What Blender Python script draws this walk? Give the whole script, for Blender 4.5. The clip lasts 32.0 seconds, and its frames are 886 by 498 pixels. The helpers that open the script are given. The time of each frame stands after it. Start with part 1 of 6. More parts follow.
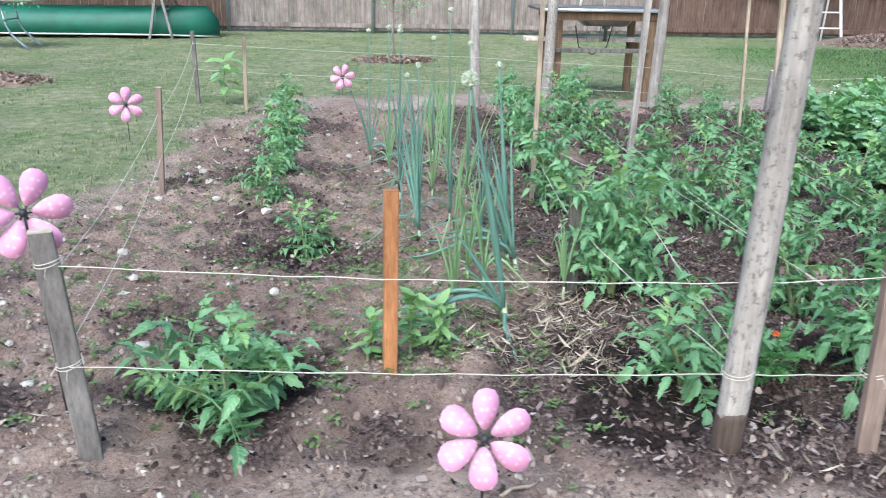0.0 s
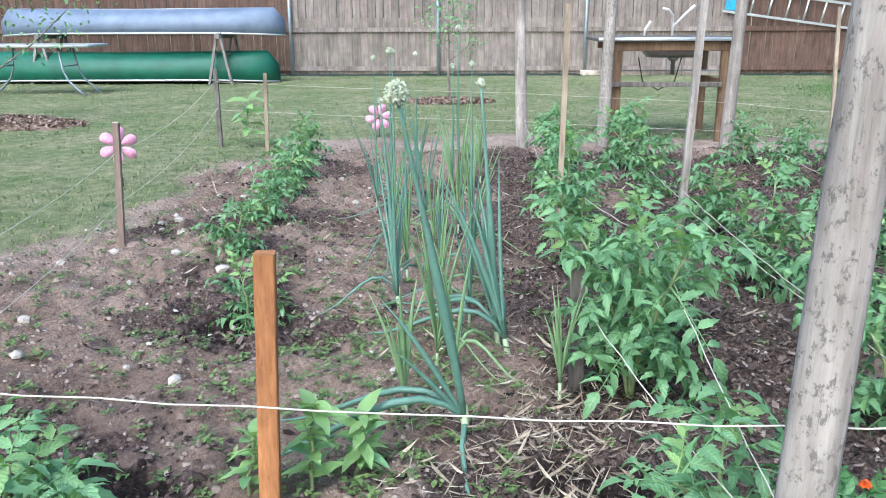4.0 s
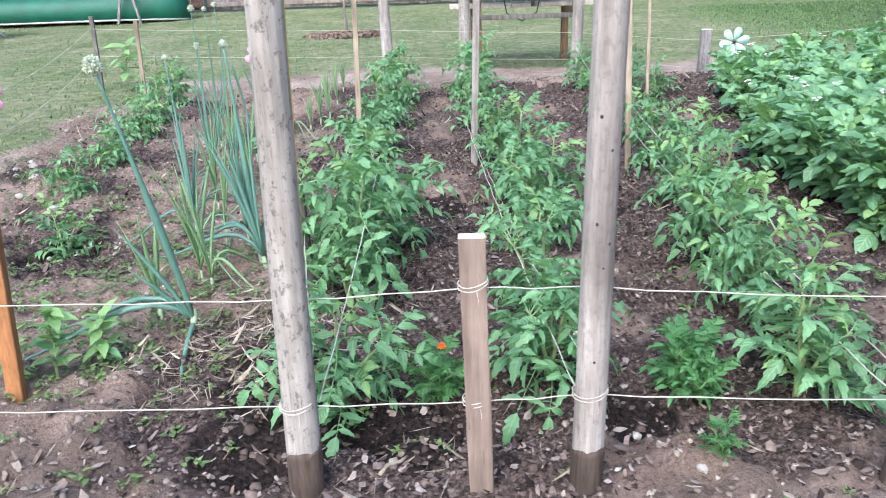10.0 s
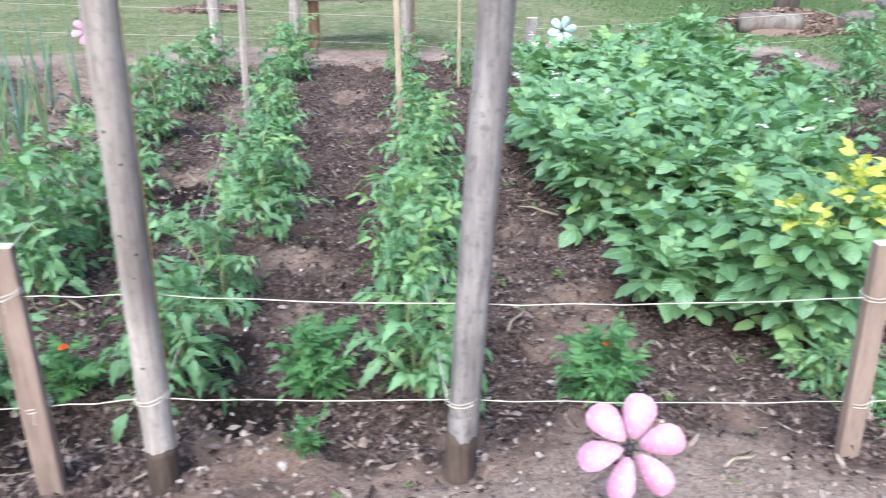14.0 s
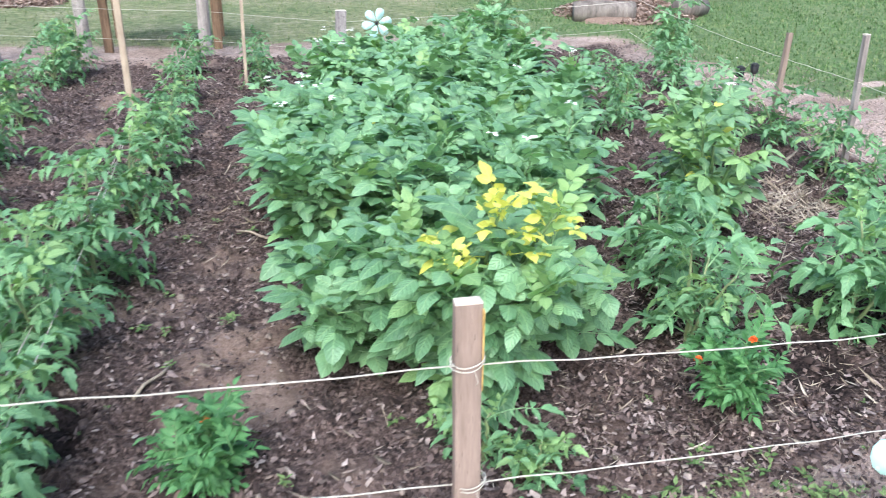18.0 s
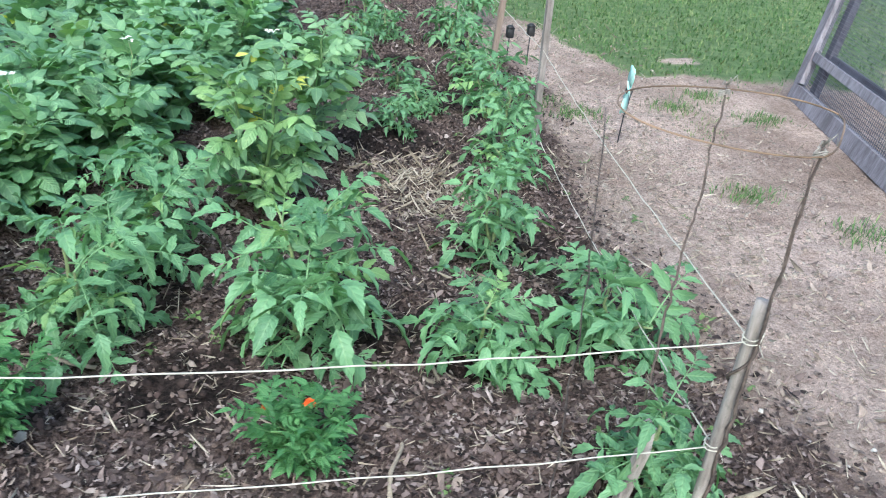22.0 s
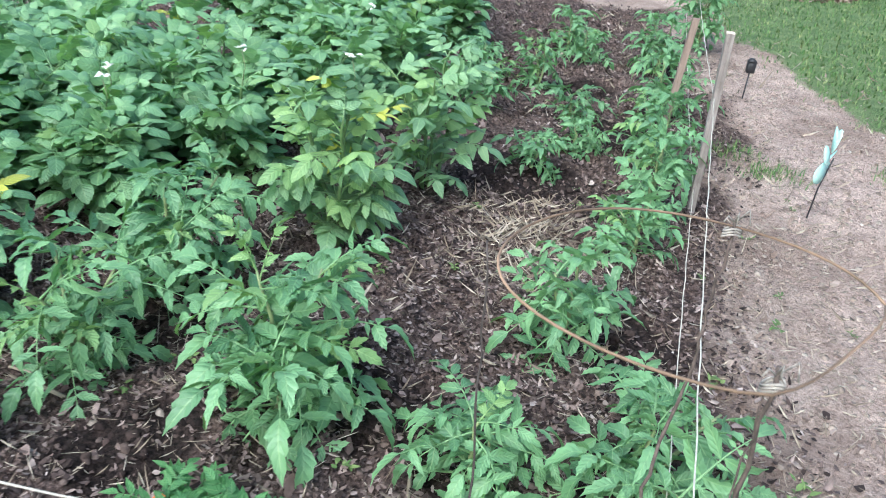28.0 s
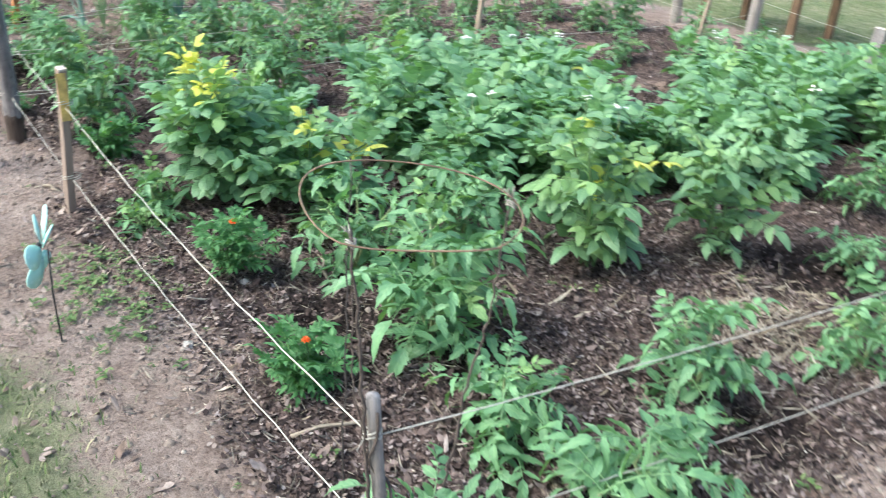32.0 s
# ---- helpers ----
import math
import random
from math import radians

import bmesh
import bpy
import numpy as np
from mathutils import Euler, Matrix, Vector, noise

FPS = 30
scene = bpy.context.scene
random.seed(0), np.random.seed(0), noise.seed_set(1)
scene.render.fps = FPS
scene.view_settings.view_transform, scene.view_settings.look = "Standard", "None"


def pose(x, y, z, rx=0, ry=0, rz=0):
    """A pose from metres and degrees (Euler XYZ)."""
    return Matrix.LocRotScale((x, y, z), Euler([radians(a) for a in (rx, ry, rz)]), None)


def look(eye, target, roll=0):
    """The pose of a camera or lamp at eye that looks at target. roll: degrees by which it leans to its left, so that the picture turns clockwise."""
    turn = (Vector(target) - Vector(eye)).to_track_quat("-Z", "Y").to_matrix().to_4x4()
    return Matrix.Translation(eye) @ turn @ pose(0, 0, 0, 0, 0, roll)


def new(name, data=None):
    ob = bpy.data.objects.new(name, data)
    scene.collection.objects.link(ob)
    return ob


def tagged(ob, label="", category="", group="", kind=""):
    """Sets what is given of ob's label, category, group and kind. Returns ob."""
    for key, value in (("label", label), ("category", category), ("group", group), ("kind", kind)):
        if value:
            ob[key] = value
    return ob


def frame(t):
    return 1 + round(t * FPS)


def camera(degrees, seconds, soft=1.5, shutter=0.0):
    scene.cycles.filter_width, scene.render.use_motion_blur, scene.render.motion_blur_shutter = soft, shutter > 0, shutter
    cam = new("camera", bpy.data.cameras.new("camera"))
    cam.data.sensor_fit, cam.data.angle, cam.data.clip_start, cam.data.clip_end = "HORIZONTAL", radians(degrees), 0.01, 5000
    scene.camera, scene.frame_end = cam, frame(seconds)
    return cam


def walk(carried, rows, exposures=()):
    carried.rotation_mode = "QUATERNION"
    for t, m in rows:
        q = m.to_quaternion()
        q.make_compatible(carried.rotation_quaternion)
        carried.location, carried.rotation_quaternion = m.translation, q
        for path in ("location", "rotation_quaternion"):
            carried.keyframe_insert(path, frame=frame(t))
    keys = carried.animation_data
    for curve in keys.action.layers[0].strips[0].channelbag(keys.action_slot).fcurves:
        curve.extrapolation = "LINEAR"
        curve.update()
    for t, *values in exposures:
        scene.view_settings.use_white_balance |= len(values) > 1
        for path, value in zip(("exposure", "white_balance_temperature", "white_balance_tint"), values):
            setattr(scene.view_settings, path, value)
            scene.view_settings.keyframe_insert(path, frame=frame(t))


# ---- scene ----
cam = camera(57.31, 32.0, soft=1.0, shutter=0.4)
PATH = [
    (0, (-0.039, -1.879, 1.28), (0.096, 0.005, 0.622), 1.1),
    (0.5, (0.132, -1.941, 1.295), (0.257, -0.058, 0.634), 1.3),
    (1, (0.203, -1.957, 1.299), (0.328, -0.075, 0.635), 2.0),
    (1.5, (0.254, -1.821, 1.264), (0.367, 0.064, 0.607), 2.7),
    (2, (0.304, -1.568, 1.262), (0.407, 0.315, 0.594), 2.7),
    (2.5, (0.379, -1.308, 1.209), (0.391, 0.579, 0.547), 2.4),
    (3, (0.418, -1.144, 1.153), (0.32, 0.767, 0.572), 1.0),
    (3.5, (0.419, -1.044, 1.091), (0.326, 0.876, 0.542), 0.3),
    (5.5, (0.561, -1.164, 1.148), (0.491, 0.737, 0.529), -1.4),
    (6, (0.73, -1.261, 1.179), (0.685, 0.623, 0.509), -1.3),
    (6.5, (0.899, -1.386, 1.202), (0.883, 0.492, 0.512), -0.9),
    (7, (1.056, -1.377, 1.204), (1.084, 0.499, 0.512), 0.4),
    (7.5, (1.138, -1.371, 1.169), (1.187, 0.503, 0.474), 0.9),
    (8, (1.146, -1.373, 1.149), (1.187, 0.502, 0.454), 0.1),
    (8.5, (1.155, -1.399, 1.166), (1.2, 0.465, 0.441), -0.2),
    (9, (1.204, -1.455, 1.212), (1.267, 0.405, 0.48), 0.6),
    (9.5, (1.207, -1.533, 1.231), (1.235, 0.328, 0.501), -0.5),
    (10, (1.235, -1.587, 1.248), (1.242, 0.279, 0.527), -2.0),
    (10.5, (1.409, -1.624, 1.282), (1.461, 0.234, 0.543), -0.8),
    (11, (1.612, -1.629, 1.292), (1.674, 0.231, 0.56), 0.2),
    (11.5, (1.72, -1.575, 1.297), (1.739, 0.285, 0.562), 0.1),
    (12, (1.809, -1.563, 1.317), (1.818, 0.28, 0.538), 0.3),
    (12.5, (1.859, -1.579, 1.325), (1.876, 0.258, 0.536), 0.8),
    (13, (1.864, -1.582, 1.327), (1.897, 0.254, 0.534), 0.9),
    (13.5, (1.922, -1.595, 1.339), (1.938, 0.242, 0.548), -1.3),
    (14, (2.093, -1.656, 1.329), (2.285, 0.175, 0.548), 0.4),
    (14.5, (2.265, -1.583, 1.315), (2.574, 0.232, 0.534), 1.5),
    (15, (2.401, -1.537, 1.341), (2.816, 0.268, 0.585), 2.6),
    (15.5, (2.521, -1.567, 1.347), (2.921, 0.24, 0.589), 2.6),
    (17.5, (2.847, -1.506, 1.316), (3.13, 0.301, 0.509), 1.1),
    (18, (2.975, -1.36, 1.333), (3.377, 0.425, 0.525), 0.6),
    (18.5, (3.149, -1.224, 1.312), (3.555, 0.527, 0.434), -0.0),
    (19, (3.308, -1.099, 1.307), (3.707, 0.641, 0.406), 0.1),
    (19.5, (3.519, -1.028, 1.302), (4.07, 0.664, 0.388), 1.7),
    (20, (3.787, -1.119, 1.305), (4.32, 0.576, 0.387), 1.0),
    (20.5, (4.002, -1.156, 1.293), (4.491, 0.554, 0.377), 0.6),
    (21, (4.287, -1.124, 1.298), (4.795, 0.57, 0.365), 2.5),
    (21.5, (4.544, -1.196, 1.3), (5.029, 0.516, 0.387), 5.4),
    (22, (4.767, -1.187, 1.28), (5.186, 0.54, 0.363), 6.2),
    (22.5, (4.897, -1.166, 1.285), (5.238, 0.57, 0.352), 5.5),
    (23, (4.98, -1.228, 1.307), (5.244, 0.513, 0.357), 5.1),
    (23.5, (5.023, -1.26, 1.296), (5.199, 0.455, 0.281), 2.4),
    (24, (5.023, -1.267, 1.315), (5.13, 0.424, 0.252), 0.8),
    (24.5, (5.018, -1.265, 1.37), (5.133, 0.486, 0.411), 1.1),
    (25, (5.01, -1.265, 1.405), (5.088, 0.579, 0.633), 1.0),
    (25.5, (5.0, -1.249, 1.399), (5.051, 0.608, 0.658), 1.5),
    (27.5, (5.241, -0.933, 1.408), (4.735, 0.808, 0.563), 2.2),
    (28, (5.376, -0.772, 1.337), (5.165, 0.961, 0.362), 5.9),
    (28.5, (5.364, -0.616, 1.328), (5.092, 1.092, 0.322), 8.7),
    (29, (5.369, -0.587, 1.31), (4.791, 1.014, 0.258), 9.0),
    (29.5, (5.548, -0.536, 1.335), (4.469, 0.81, 0.322), 5.5),
    (30, (5.737, -0.526, 1.389), (4.474, 0.737, 0.489), 5.7),
    (30.5, (5.972, -0.592, 1.407), (4.665, 0.626, 0.508), 7.2),
    (31, (6.228, -0.595, 1.403), (4.811, 0.496, 0.508), 7.5),
    (31.5, (6.421, -0.631, 1.418), (4.954, 0.39, 0.521), 7.3),
    (32, (6.572, -0.713, 1.439), (5.186, 0.418, 0.544), 4.2),
]
walk(cam, [(t, look(eye, target, roll)) for t, eye, target, roll in PATH],
     exposures=[(0.0, 1.14, 5420, 5), (3.0, 1.14, 5420, 5), (8.0, 1.28, 5450, 8), (13.0, 1.35, 5500, 9), (18.2, 1.36, 5550, 9), (19.0, 1.15, 5300, -7), (20.1, 1.12, 5330, -5), (21.0, 1.05, 5380, -1), (24.0, 1.26, 5500, 2), (25.0, 1.3, 5500, 0), (28.0, 1.22, 5500, 3), (29.2, 1.36, 5550, 0), (30.2, 1.42, 5600, -1), (32.0, 1.4, 5800, 2)])

# ---- daylight: thin overcast, late in the day ----
world = bpy.data.worlds.new("sky_world")
scene.world = world
world.use_nodes = True
wn = world.node_tree.nodes
wl = world.node_tree.links
wn.clear()
sky = wn.new("ShaderNodeTexSky")
sky.sky_type = 'NISHITA'
sky.sun_disc = False
sky.sun_elevation = radians(38)
sky.sun_rotation = radians(200)
sky.dust_density = 4.0
sky.air_density = 1.0
sky.ozone_density = 1.0
bg = wn.new("ShaderNodeBackground")
bg.inputs["Strength"].default_value = 0.13
wo = wn.new("ShaderNodeOutputWorld")
wl.new(sky.outputs[0], bg.inputs["Color"])
wl.new(bg.outputs[0], wo.inputs["Surface"])
sun_data = bpy.data.lights.new("sun", 'SUN')
sun_data.energy = 1.3
sun_data.angle = radians(28)
sun_data.color = (1.0, 0.95, 0.88)
sun = new("sun", sun_data)
sun.matrix_world = look((0, 0, 30), (6.0, 14.0, 0.0))

# ---- materials ----
def material(name):
    m = bpy.data.materials.new(name)
    m.use_nodes = True
    nt = m.node_tree
    return m, nt.nodes, nt.links, nt.nodes["Principled BSDF"]


def noise_node(n, l, scale, detail=5.0, rough=0.6, coords=None, stretch=None):
    tex = n.new("ShaderNodeTexNoise")
    tex.inputs["Scale"].default_value = scale
    tex.inputs["Detail"].default_value = detail
    tex.inputs["Roughness"].default_value = rough
    if coords is not None:
        if stretch:
            mp = n.new("ShaderNodeMapping")
            mp.inputs["Scale"].default_value = stretch
            l.new(coords, mp.inputs["Vector"])
            coords = mp.outputs["Vector"]
        l.new(coords, tex.inputs["Vector"])
    return tex


def ramp(n, l, fac, stops):
    r = n.new("ShaderNodeValToRGB")
    e = r.color_ramp.elements
    while len(e) < len(stops):
        e.new(0.5)
    for el, (p, c) in zip(e, stops):
        el.position = p
        el.color = (*c, 1.0)
    l.new(fac, r.inputs["Fac"])
    return r


def mixer(n, l, fac, a, b, mode='MIX'):
    mx = n.new("ShaderNodeMix")
    mx.data_type = 'RGBA'
    mx.blend_type = mode
    for sock, v in ((mx.inputs[0], fac), (mx.inputs[6], a), (mx.inputs[7], b)):
        if isinstance(v, (int, float)):
            sock.default_value = v
        elif isinstance(v, tuple):
            sock.default_value = (*v, 1.0)
        else:
            l.new(v, sock)
    return mx.outputs[2]


def bump(n, l, height, strength, distance, bsdf):
    b = n.new("ShaderNodeBump")
    b.inputs["Strength"].default_value = strength
    b.inputs["Distance"].default_value = distance
    l.new(height, b.inputs["Height"])
    l.new(b.outputs[0], bsdf.inputs["Normal"])


def wood(name, light, dark, grain=(14.0, 14.0, 1.2), rough=0.85, scale=6.0, spots=0.0):
    m, n, l, p = material(name)
    tc = n.new("ShaderNodeTexCoord").outputs["Object"]
    oi = n.new("ShaderNodeObjectInfo")
    off = n.new("ShaderNodeVectorMath")
    off.operation = 'ADD'
    l.new(tc, off.inputs[0])
    mulv = n.new("ShaderNodeVectorMath")
    mulv.operation = 'SCALE'
    mulv.inputs[0].default_value = (37.0, 17.0, 23.0)
    l.new(oi.outputs["Random"], mulv.inputs["Scale"])
    l.new(mulv.outputs[0], off.inputs[1])
    fine = noise_node(n, l, scale, 8.0, 0.7, off.outputs[0], grain)
    wide = noise_node(n, l, 3.0, 4.0, 0.6, off.outputs[0])
    c = ramp(n, l, fine.outputs[0], [(0.3, dark), (0.62, light)]).outputs[0]
    c2 = ramp(n, l, wide.outputs[0], [(0.3, (0.62, 0.60, 0.58)), (0.7, (1.15, 1.12, 1.1))]).outputs[0]
    c = mixer(n, l, 1.0, c, c2, 'MULTIPLY')
    if spots:
        v = noise_node(n, l, 58.0, 5.0, 0.78, off.outputs[0], (1.0, 1.0, 0.6))
        sp = ramp(n, l, v.outputs[0], [(0.535, (0.0, 0.0, 0.0)), (0.61, (spots, spots, spots))]).outputs[0]
        c = mixer(n, l, sp, c, tuple(d * 0.45 for d in dark))
    streak = noise_node(n, l, scale * 0.9, 3.0, 0.5, off.outputs[0], (grain[0] * 0.35, grain[1] * 0.35, grain[2] * 0.2))
    sk = ramp(n, l, streak.outputs[0], [(0.32, (0.74, 0.72, 0.72)), (0.5, (1.0, 1.0, 1.0)), (0.68, (1.2, 1.2, 1.2))]).outputs[0]
    c = mixer(n, l, 1.0, c, sk, 'MULTIPLY')
    crack = noise_node(n, l, scale * 2.6, 2.0, 0.5, off.outputs[0], (grain[0] * 1.2, grain[1] * 1.2, grain[2] * 0.5))
    ck = ramp(n, l, crack.outputs[0], [(0.285, (0.6, 0.6, 0.6)), (0.32, (0.0, 0.0, 0.0))]).outputs[0]
    c = mixer(n, l, ck, c, tuple(d * 0.45 for d in dark))
    p.inputs["Specular IOR Level"].default_value = 0.25
    l.new(c, p.inputs["Base Color"])
    p.inputs["Roughness"].default_value = rough
    bump(n, l, fine.outputs[0], 0.5, 0.004, p)
    return m


def foliage(name, dark, light, rough=0.5, through_light=0.22, vein=60.0, veins=6.0):
    m, n, l, p = material(name)
    oi = n.new("ShaderNodeObjectInfo")
    geo = n.new("ShaderNodeNewGeometry")
    tc = n.new("ShaderNodeTexCoord").outputs["Object"]
    nz = noise_node(n, l, 26.0, 5.0, 0.7, tc)
    vn = noise_node(n, l, vein, 3.0, 0.5, tc)
    add = n.new("ShaderNodeMath")
    add.operation = 'MULTIPLY_ADD'
    l.new(geo.outputs["Random Per Island"], add.inputs[0])
    add.inputs[1].default_value = 0.45
    half = n.new("ShaderNodeMath")
    half.operation = 'MULTIPLY_ADD'
    l.new(oi.outputs["Random"], half.inputs[0])
    half.inputs[1].default_value = 0.4
    scl = n.new("ShaderNodeMath")
    scl.operation = 'MULTIPLY'
    l.new(nz.outputs[0], scl.inputs[0])
    scl.inputs[1].default_value = 0.55
    l.new(scl.outputs[0], half.inputs[2])
    l.new(half.outputs[0], add.inputs[2])
    c = ramp(n, l, add.outputs[0], [(0.15, dark), (0.95, light)]).outputs[0]

    def calc(op, a, b, k=None):
        nd = n.new("ShaderNodeMath")
        nd.operation = op
        for sock, v in zip(nd.inputs, (a, b, k)):
            if isinstance(v, (int, float)):
                sock.default_value = v
            elif v is not None:
                l.new(v, sock)
        return nd.outputs[0]

    rib, run = n.new("ShaderNodeAttribute"), n.new("ShaderNodeAttribute")
    rib.attribute_name, run.attribute_name = "rib", "run"
    # side veins sweep forward from the midrib
    side = calc('MULTIPLY_ADD', rib.outputs["Fac"], 1.3, calc('MULTIPLY', run.outputs["Fac"], veins))
    puff = calc('ABSOLUTE', calc('SINE', calc('MULTIPLY', side, math.pi), 0.0), 0.0)
    fine_vein = ramp(n, l, puff, [(0.0, (.10, .10, .10)), (0.3, (0, 0, 0))]).outputs[0]
    mid_vein = ramp(n, l, rib.outputs["Fac"], [(0.86, (0, 0, 0)), (0.98, (.38, .38, .38))]).outputs[0]
    pale = mixer(n, l, 0.5, tuple(min(1.0, k * 1.25) for k in light), (0.42, 0.52, 0.26))
    c = mixer(n, l, calc('MAXIMUM', fine_vein, mid_vein), c, pale)
    l.new(c, p.inputs["Base Color"])
    p.inputs["Roughness"].default_value = rough
    bump(n, l, calc('MULTIPLY_ADD', puff, 0.3, vn.outputs[0]), 0.7, 0.005, p)
    tr = n.new("ShaderNodeBsdfTranslucent")
    warm = mixer(n, l, 1.0, c, (1.5, 1.6, 0.55), 'MULTIPLY')
    l.new(warm, tr.inputs["Color"])
    ms = n.new("ShaderNodeMixShader")
    ms.inputs[0].default_value = through_light
    out = n["Material Output"]
    l.new(p.outputs[0], ms.inputs[1])
    l.new(tr.outputs[0], ms.inputs[2])
    l.new(ms.outputs[0], out.inputs["Surface"])
    return m


def plain(name, colour, rough=0.6, metal=0.0, vary=0.15, scale=20.0, relief=0.0):
    m, n, l, p = material(name)
    tc = n.new("ShaderNodeTexCoord").outputs["Object"]
    nz = noise_node(n, l, scale, 5.0, 0.6, tc)
    lo = tuple(c * (1 - vary * 1.5) for c in colour)
    hi = tuple(min(1.0, c * (1 + vary)) for c in colour)
    c = ramp(n, l, nz.outputs[0], [(0.3, lo), (0.7, hi)]).outputs[0]
    l.new(c, p.inputs["Base Color"])
    p.inputs["Roughness"].default_value = rough
    p.inputs["Metallic"].default_value = metal
    if relief:
        bump(n, l, nz.outputs[0], 0.6, relief, p)
    return m


def scatter(name, stops, rough=0.9, scale=60.0):
    """For joined loose bits: a colour of its own for each bit."""
    m, n, l, p = material(name)
    geo = n.new("ShaderNodeNewGeometry")
    tc = n.new("ShaderNodeTexCoord").outputs["Object"]
    nz = noise_node(n, l, scale, 4.0, 0.6, tc)
    c = ramp(n, l, geo.outputs["Random Per Island"], stops).outputs[0]
    v = ramp(n, l, nz.outputs[0], [(0.3, (0.6, 0.6, 0.6)), (0.7, (1.2, 1.2, 1.2))]).outputs[0]
    l.new(mixer(n, l, 1.0, c, v, 'MULTIPLY'), p.inputs["Base Color"])
    p.inputs["Roughness"].default_value = rough
    p.inputs["Specular IOR Level"].default_value = 0.2
    return m


def petal_paint(name, base, dot):
    m, n, l, p = material(name)
    tc = n.new("ShaderNodeTexCoord").outputs["Object"]
    vo = n.new("ShaderNodeTexVoronoi")
    vo.inputs["Scale"].default_value = 60.0
    l.new(tc, vo.inputs["Vector"])
    d = ramp(n, l, vo.outputs["Distance"], [(0.27, (1, 1, 1)), (0.33, (0, 0, 0))]).outputs[0]
    nz = noise_node(n, l, 12.0, 4.0, 0.6, tc)
    shade = mixer(n, l, nz.outputs[0], tuple(c * 0.86 for c in base), base)
    l.new(mixer(n, l, d, shade, dot), p.inputs["Base Color"])
    p.inputs["Roughness"].default_value = 0.75
    return m


M_POST = wood("weathered_post", (0.45, 0.425, 0.395), (0.27, 0.25, 0.228), spots=0.8)
M_POST_B = wood("smooth_post", (0.42, 0.39, 0.37), (0.25, 0.225, 0.205), spots=0.3)
M_POST_C = wood("cracked_post", (0.33, 0.315, 0.31), (0.155, 0.145, 0.145), spots=0.5)
M_WET = wood("damp_wood", (0.115, 0.088, 0.072), (0.045, 0.034, 0.028))
M_ORANGE = wood("orange_stake_wood", (0.42, 0.20, 0.085), (0.26, 0.115, 0.045))
M_TAN = wood("tan_stake_wood", (0.305, 0.24, 0.20), (0.215, 0.165, 0.135))
M_BAMBOO = wood("pale_stake_wood", (0.40, 0.335, 0.255), (0.27, 0.215, 0.16))
M_GREY = wood("grey_stake_wood", (0.21, 0.195, 0.18), (0.10, 0.095, 0.09))
M_CUT = wood("fresh_cut_wood", (0.72, 0.66, 0.57), (0.50, 0.44, 0.36), grain=(6.0, 6.0, 6.0))
M_BOARD = wood("fence_board_wood", (0.30, 0.262, 0.245), (0.185, 0.158, 0.147), grain=(9.0, 9.0, 0.5), scale=5.0)
M_BOARD_D = wood("dark_fence_wood", (0.16, 0.105, 0.085), (0.085, 0.055, 0.045), grain=(9.0, 9.0, 0.5), scale=5.0)
M_TABLEWOOD = wood("bench_wood", (0.235, 0.160, 0.100), (0.125, 0.082, 0.052))
M_BARK = wood("bark", (0.275, 0.25, 0.225), (0.115, 0.10, 0.09), grain=(5.0, 5.0, 0.8), scale=5.0)
M_VINE = plain("dry_vine", (0.115, 0.088, 0.074), 0.9, 0.0, 0.4, 60.0, 0.002)
M_CANE = plain("bent_cane", (0.25, 0.165, 0.105), 0.7, 0.0, 0.5, 7.0)
M_WIRE = plain("dark_wire", (0.09, 0.075, 0.07), 0.6, 0.3, 0.3, 30.0)
M_STRING = plain("cotton_string", (0.56, 0.53, 0.45), 0.9, 0.0, 0.15, 200.0)
M_LINE_Y = plain("yellow_line", (0.62, 0.43, 0.13), 0.9, 0.0, 0.15, 200.0)
M_STEEL = plain("galvanised_post", (0.30, 0.36, 0.40), 0.45, 0.6, 0.15, 8.0)
M_GREEN_CANOE = plain("green_canoe_hull", (0.010, 0.110, 0.068), 0.55, 0.0, 0.2, 3.0)
M_SILVER = plain("aluminium_hull", (0.17, 0.215, 0.30), 0.6, 0.2, 0.15, 4.0)
M_ALU = plain("aluminium_trim", (0.55, 0.57, 0.58), 0.4, 0.7, 0.1, 10.0)
M_SINK = plain("stainless_sink", (0.30, 0.30, 0.30), 0.3, 0.9, 0.15, 8.0)
M_WHITE = plain("white_paint", (0.72, 0.71, 0.68), 0.5, 0.0, 0.08, 12.0)
M_BLACK = plain("black_plastic", (0.02, 0.02, 0.022), 0.5, 0.0, 0.2)
M_BLUE = plain("blue_plastic", (0.05, 0.35, 0.65), 0.5)
M_GREYPLAST = plain("grey_tabletop", (0.36, 0.38, 0.36), 0.5, 0.0, 0.1, 6.0)
M_PURPLEWOOD = wood("grey_painted_frame", (0.34, 0.32, 0.36), (0.22, 0.205, 0.23))
M_MESH = plain("screen_wire", (0.12, 0.12, 0.15), 0.4, 0.3, 0.1)
M_ROCK = plain("granite_rock", (0.19, 0.188, 0.175), 0.9, 0.0, 0.35, 7.0, 0.02)
M_STONE = plain("pale_stone", (0.47, 0.43, 0.38), 0.85, 0.0, 0.25, 14.0, 0.004)
M_PINK = petal_paint("pink_dotted_petal", (0.70, 0.33, 0.50), (0.76, 0.44, 0.58))
M_AQUA = petal_paint("aqua_petal", (0.50, 0.80, 0.72), (0.62, 0.86, 0.80))
M_TOMATO = foliage("tomato_leaf", (0.050, 0.135, 0.062), (0.212, 0.395, 0.188), 0.42)
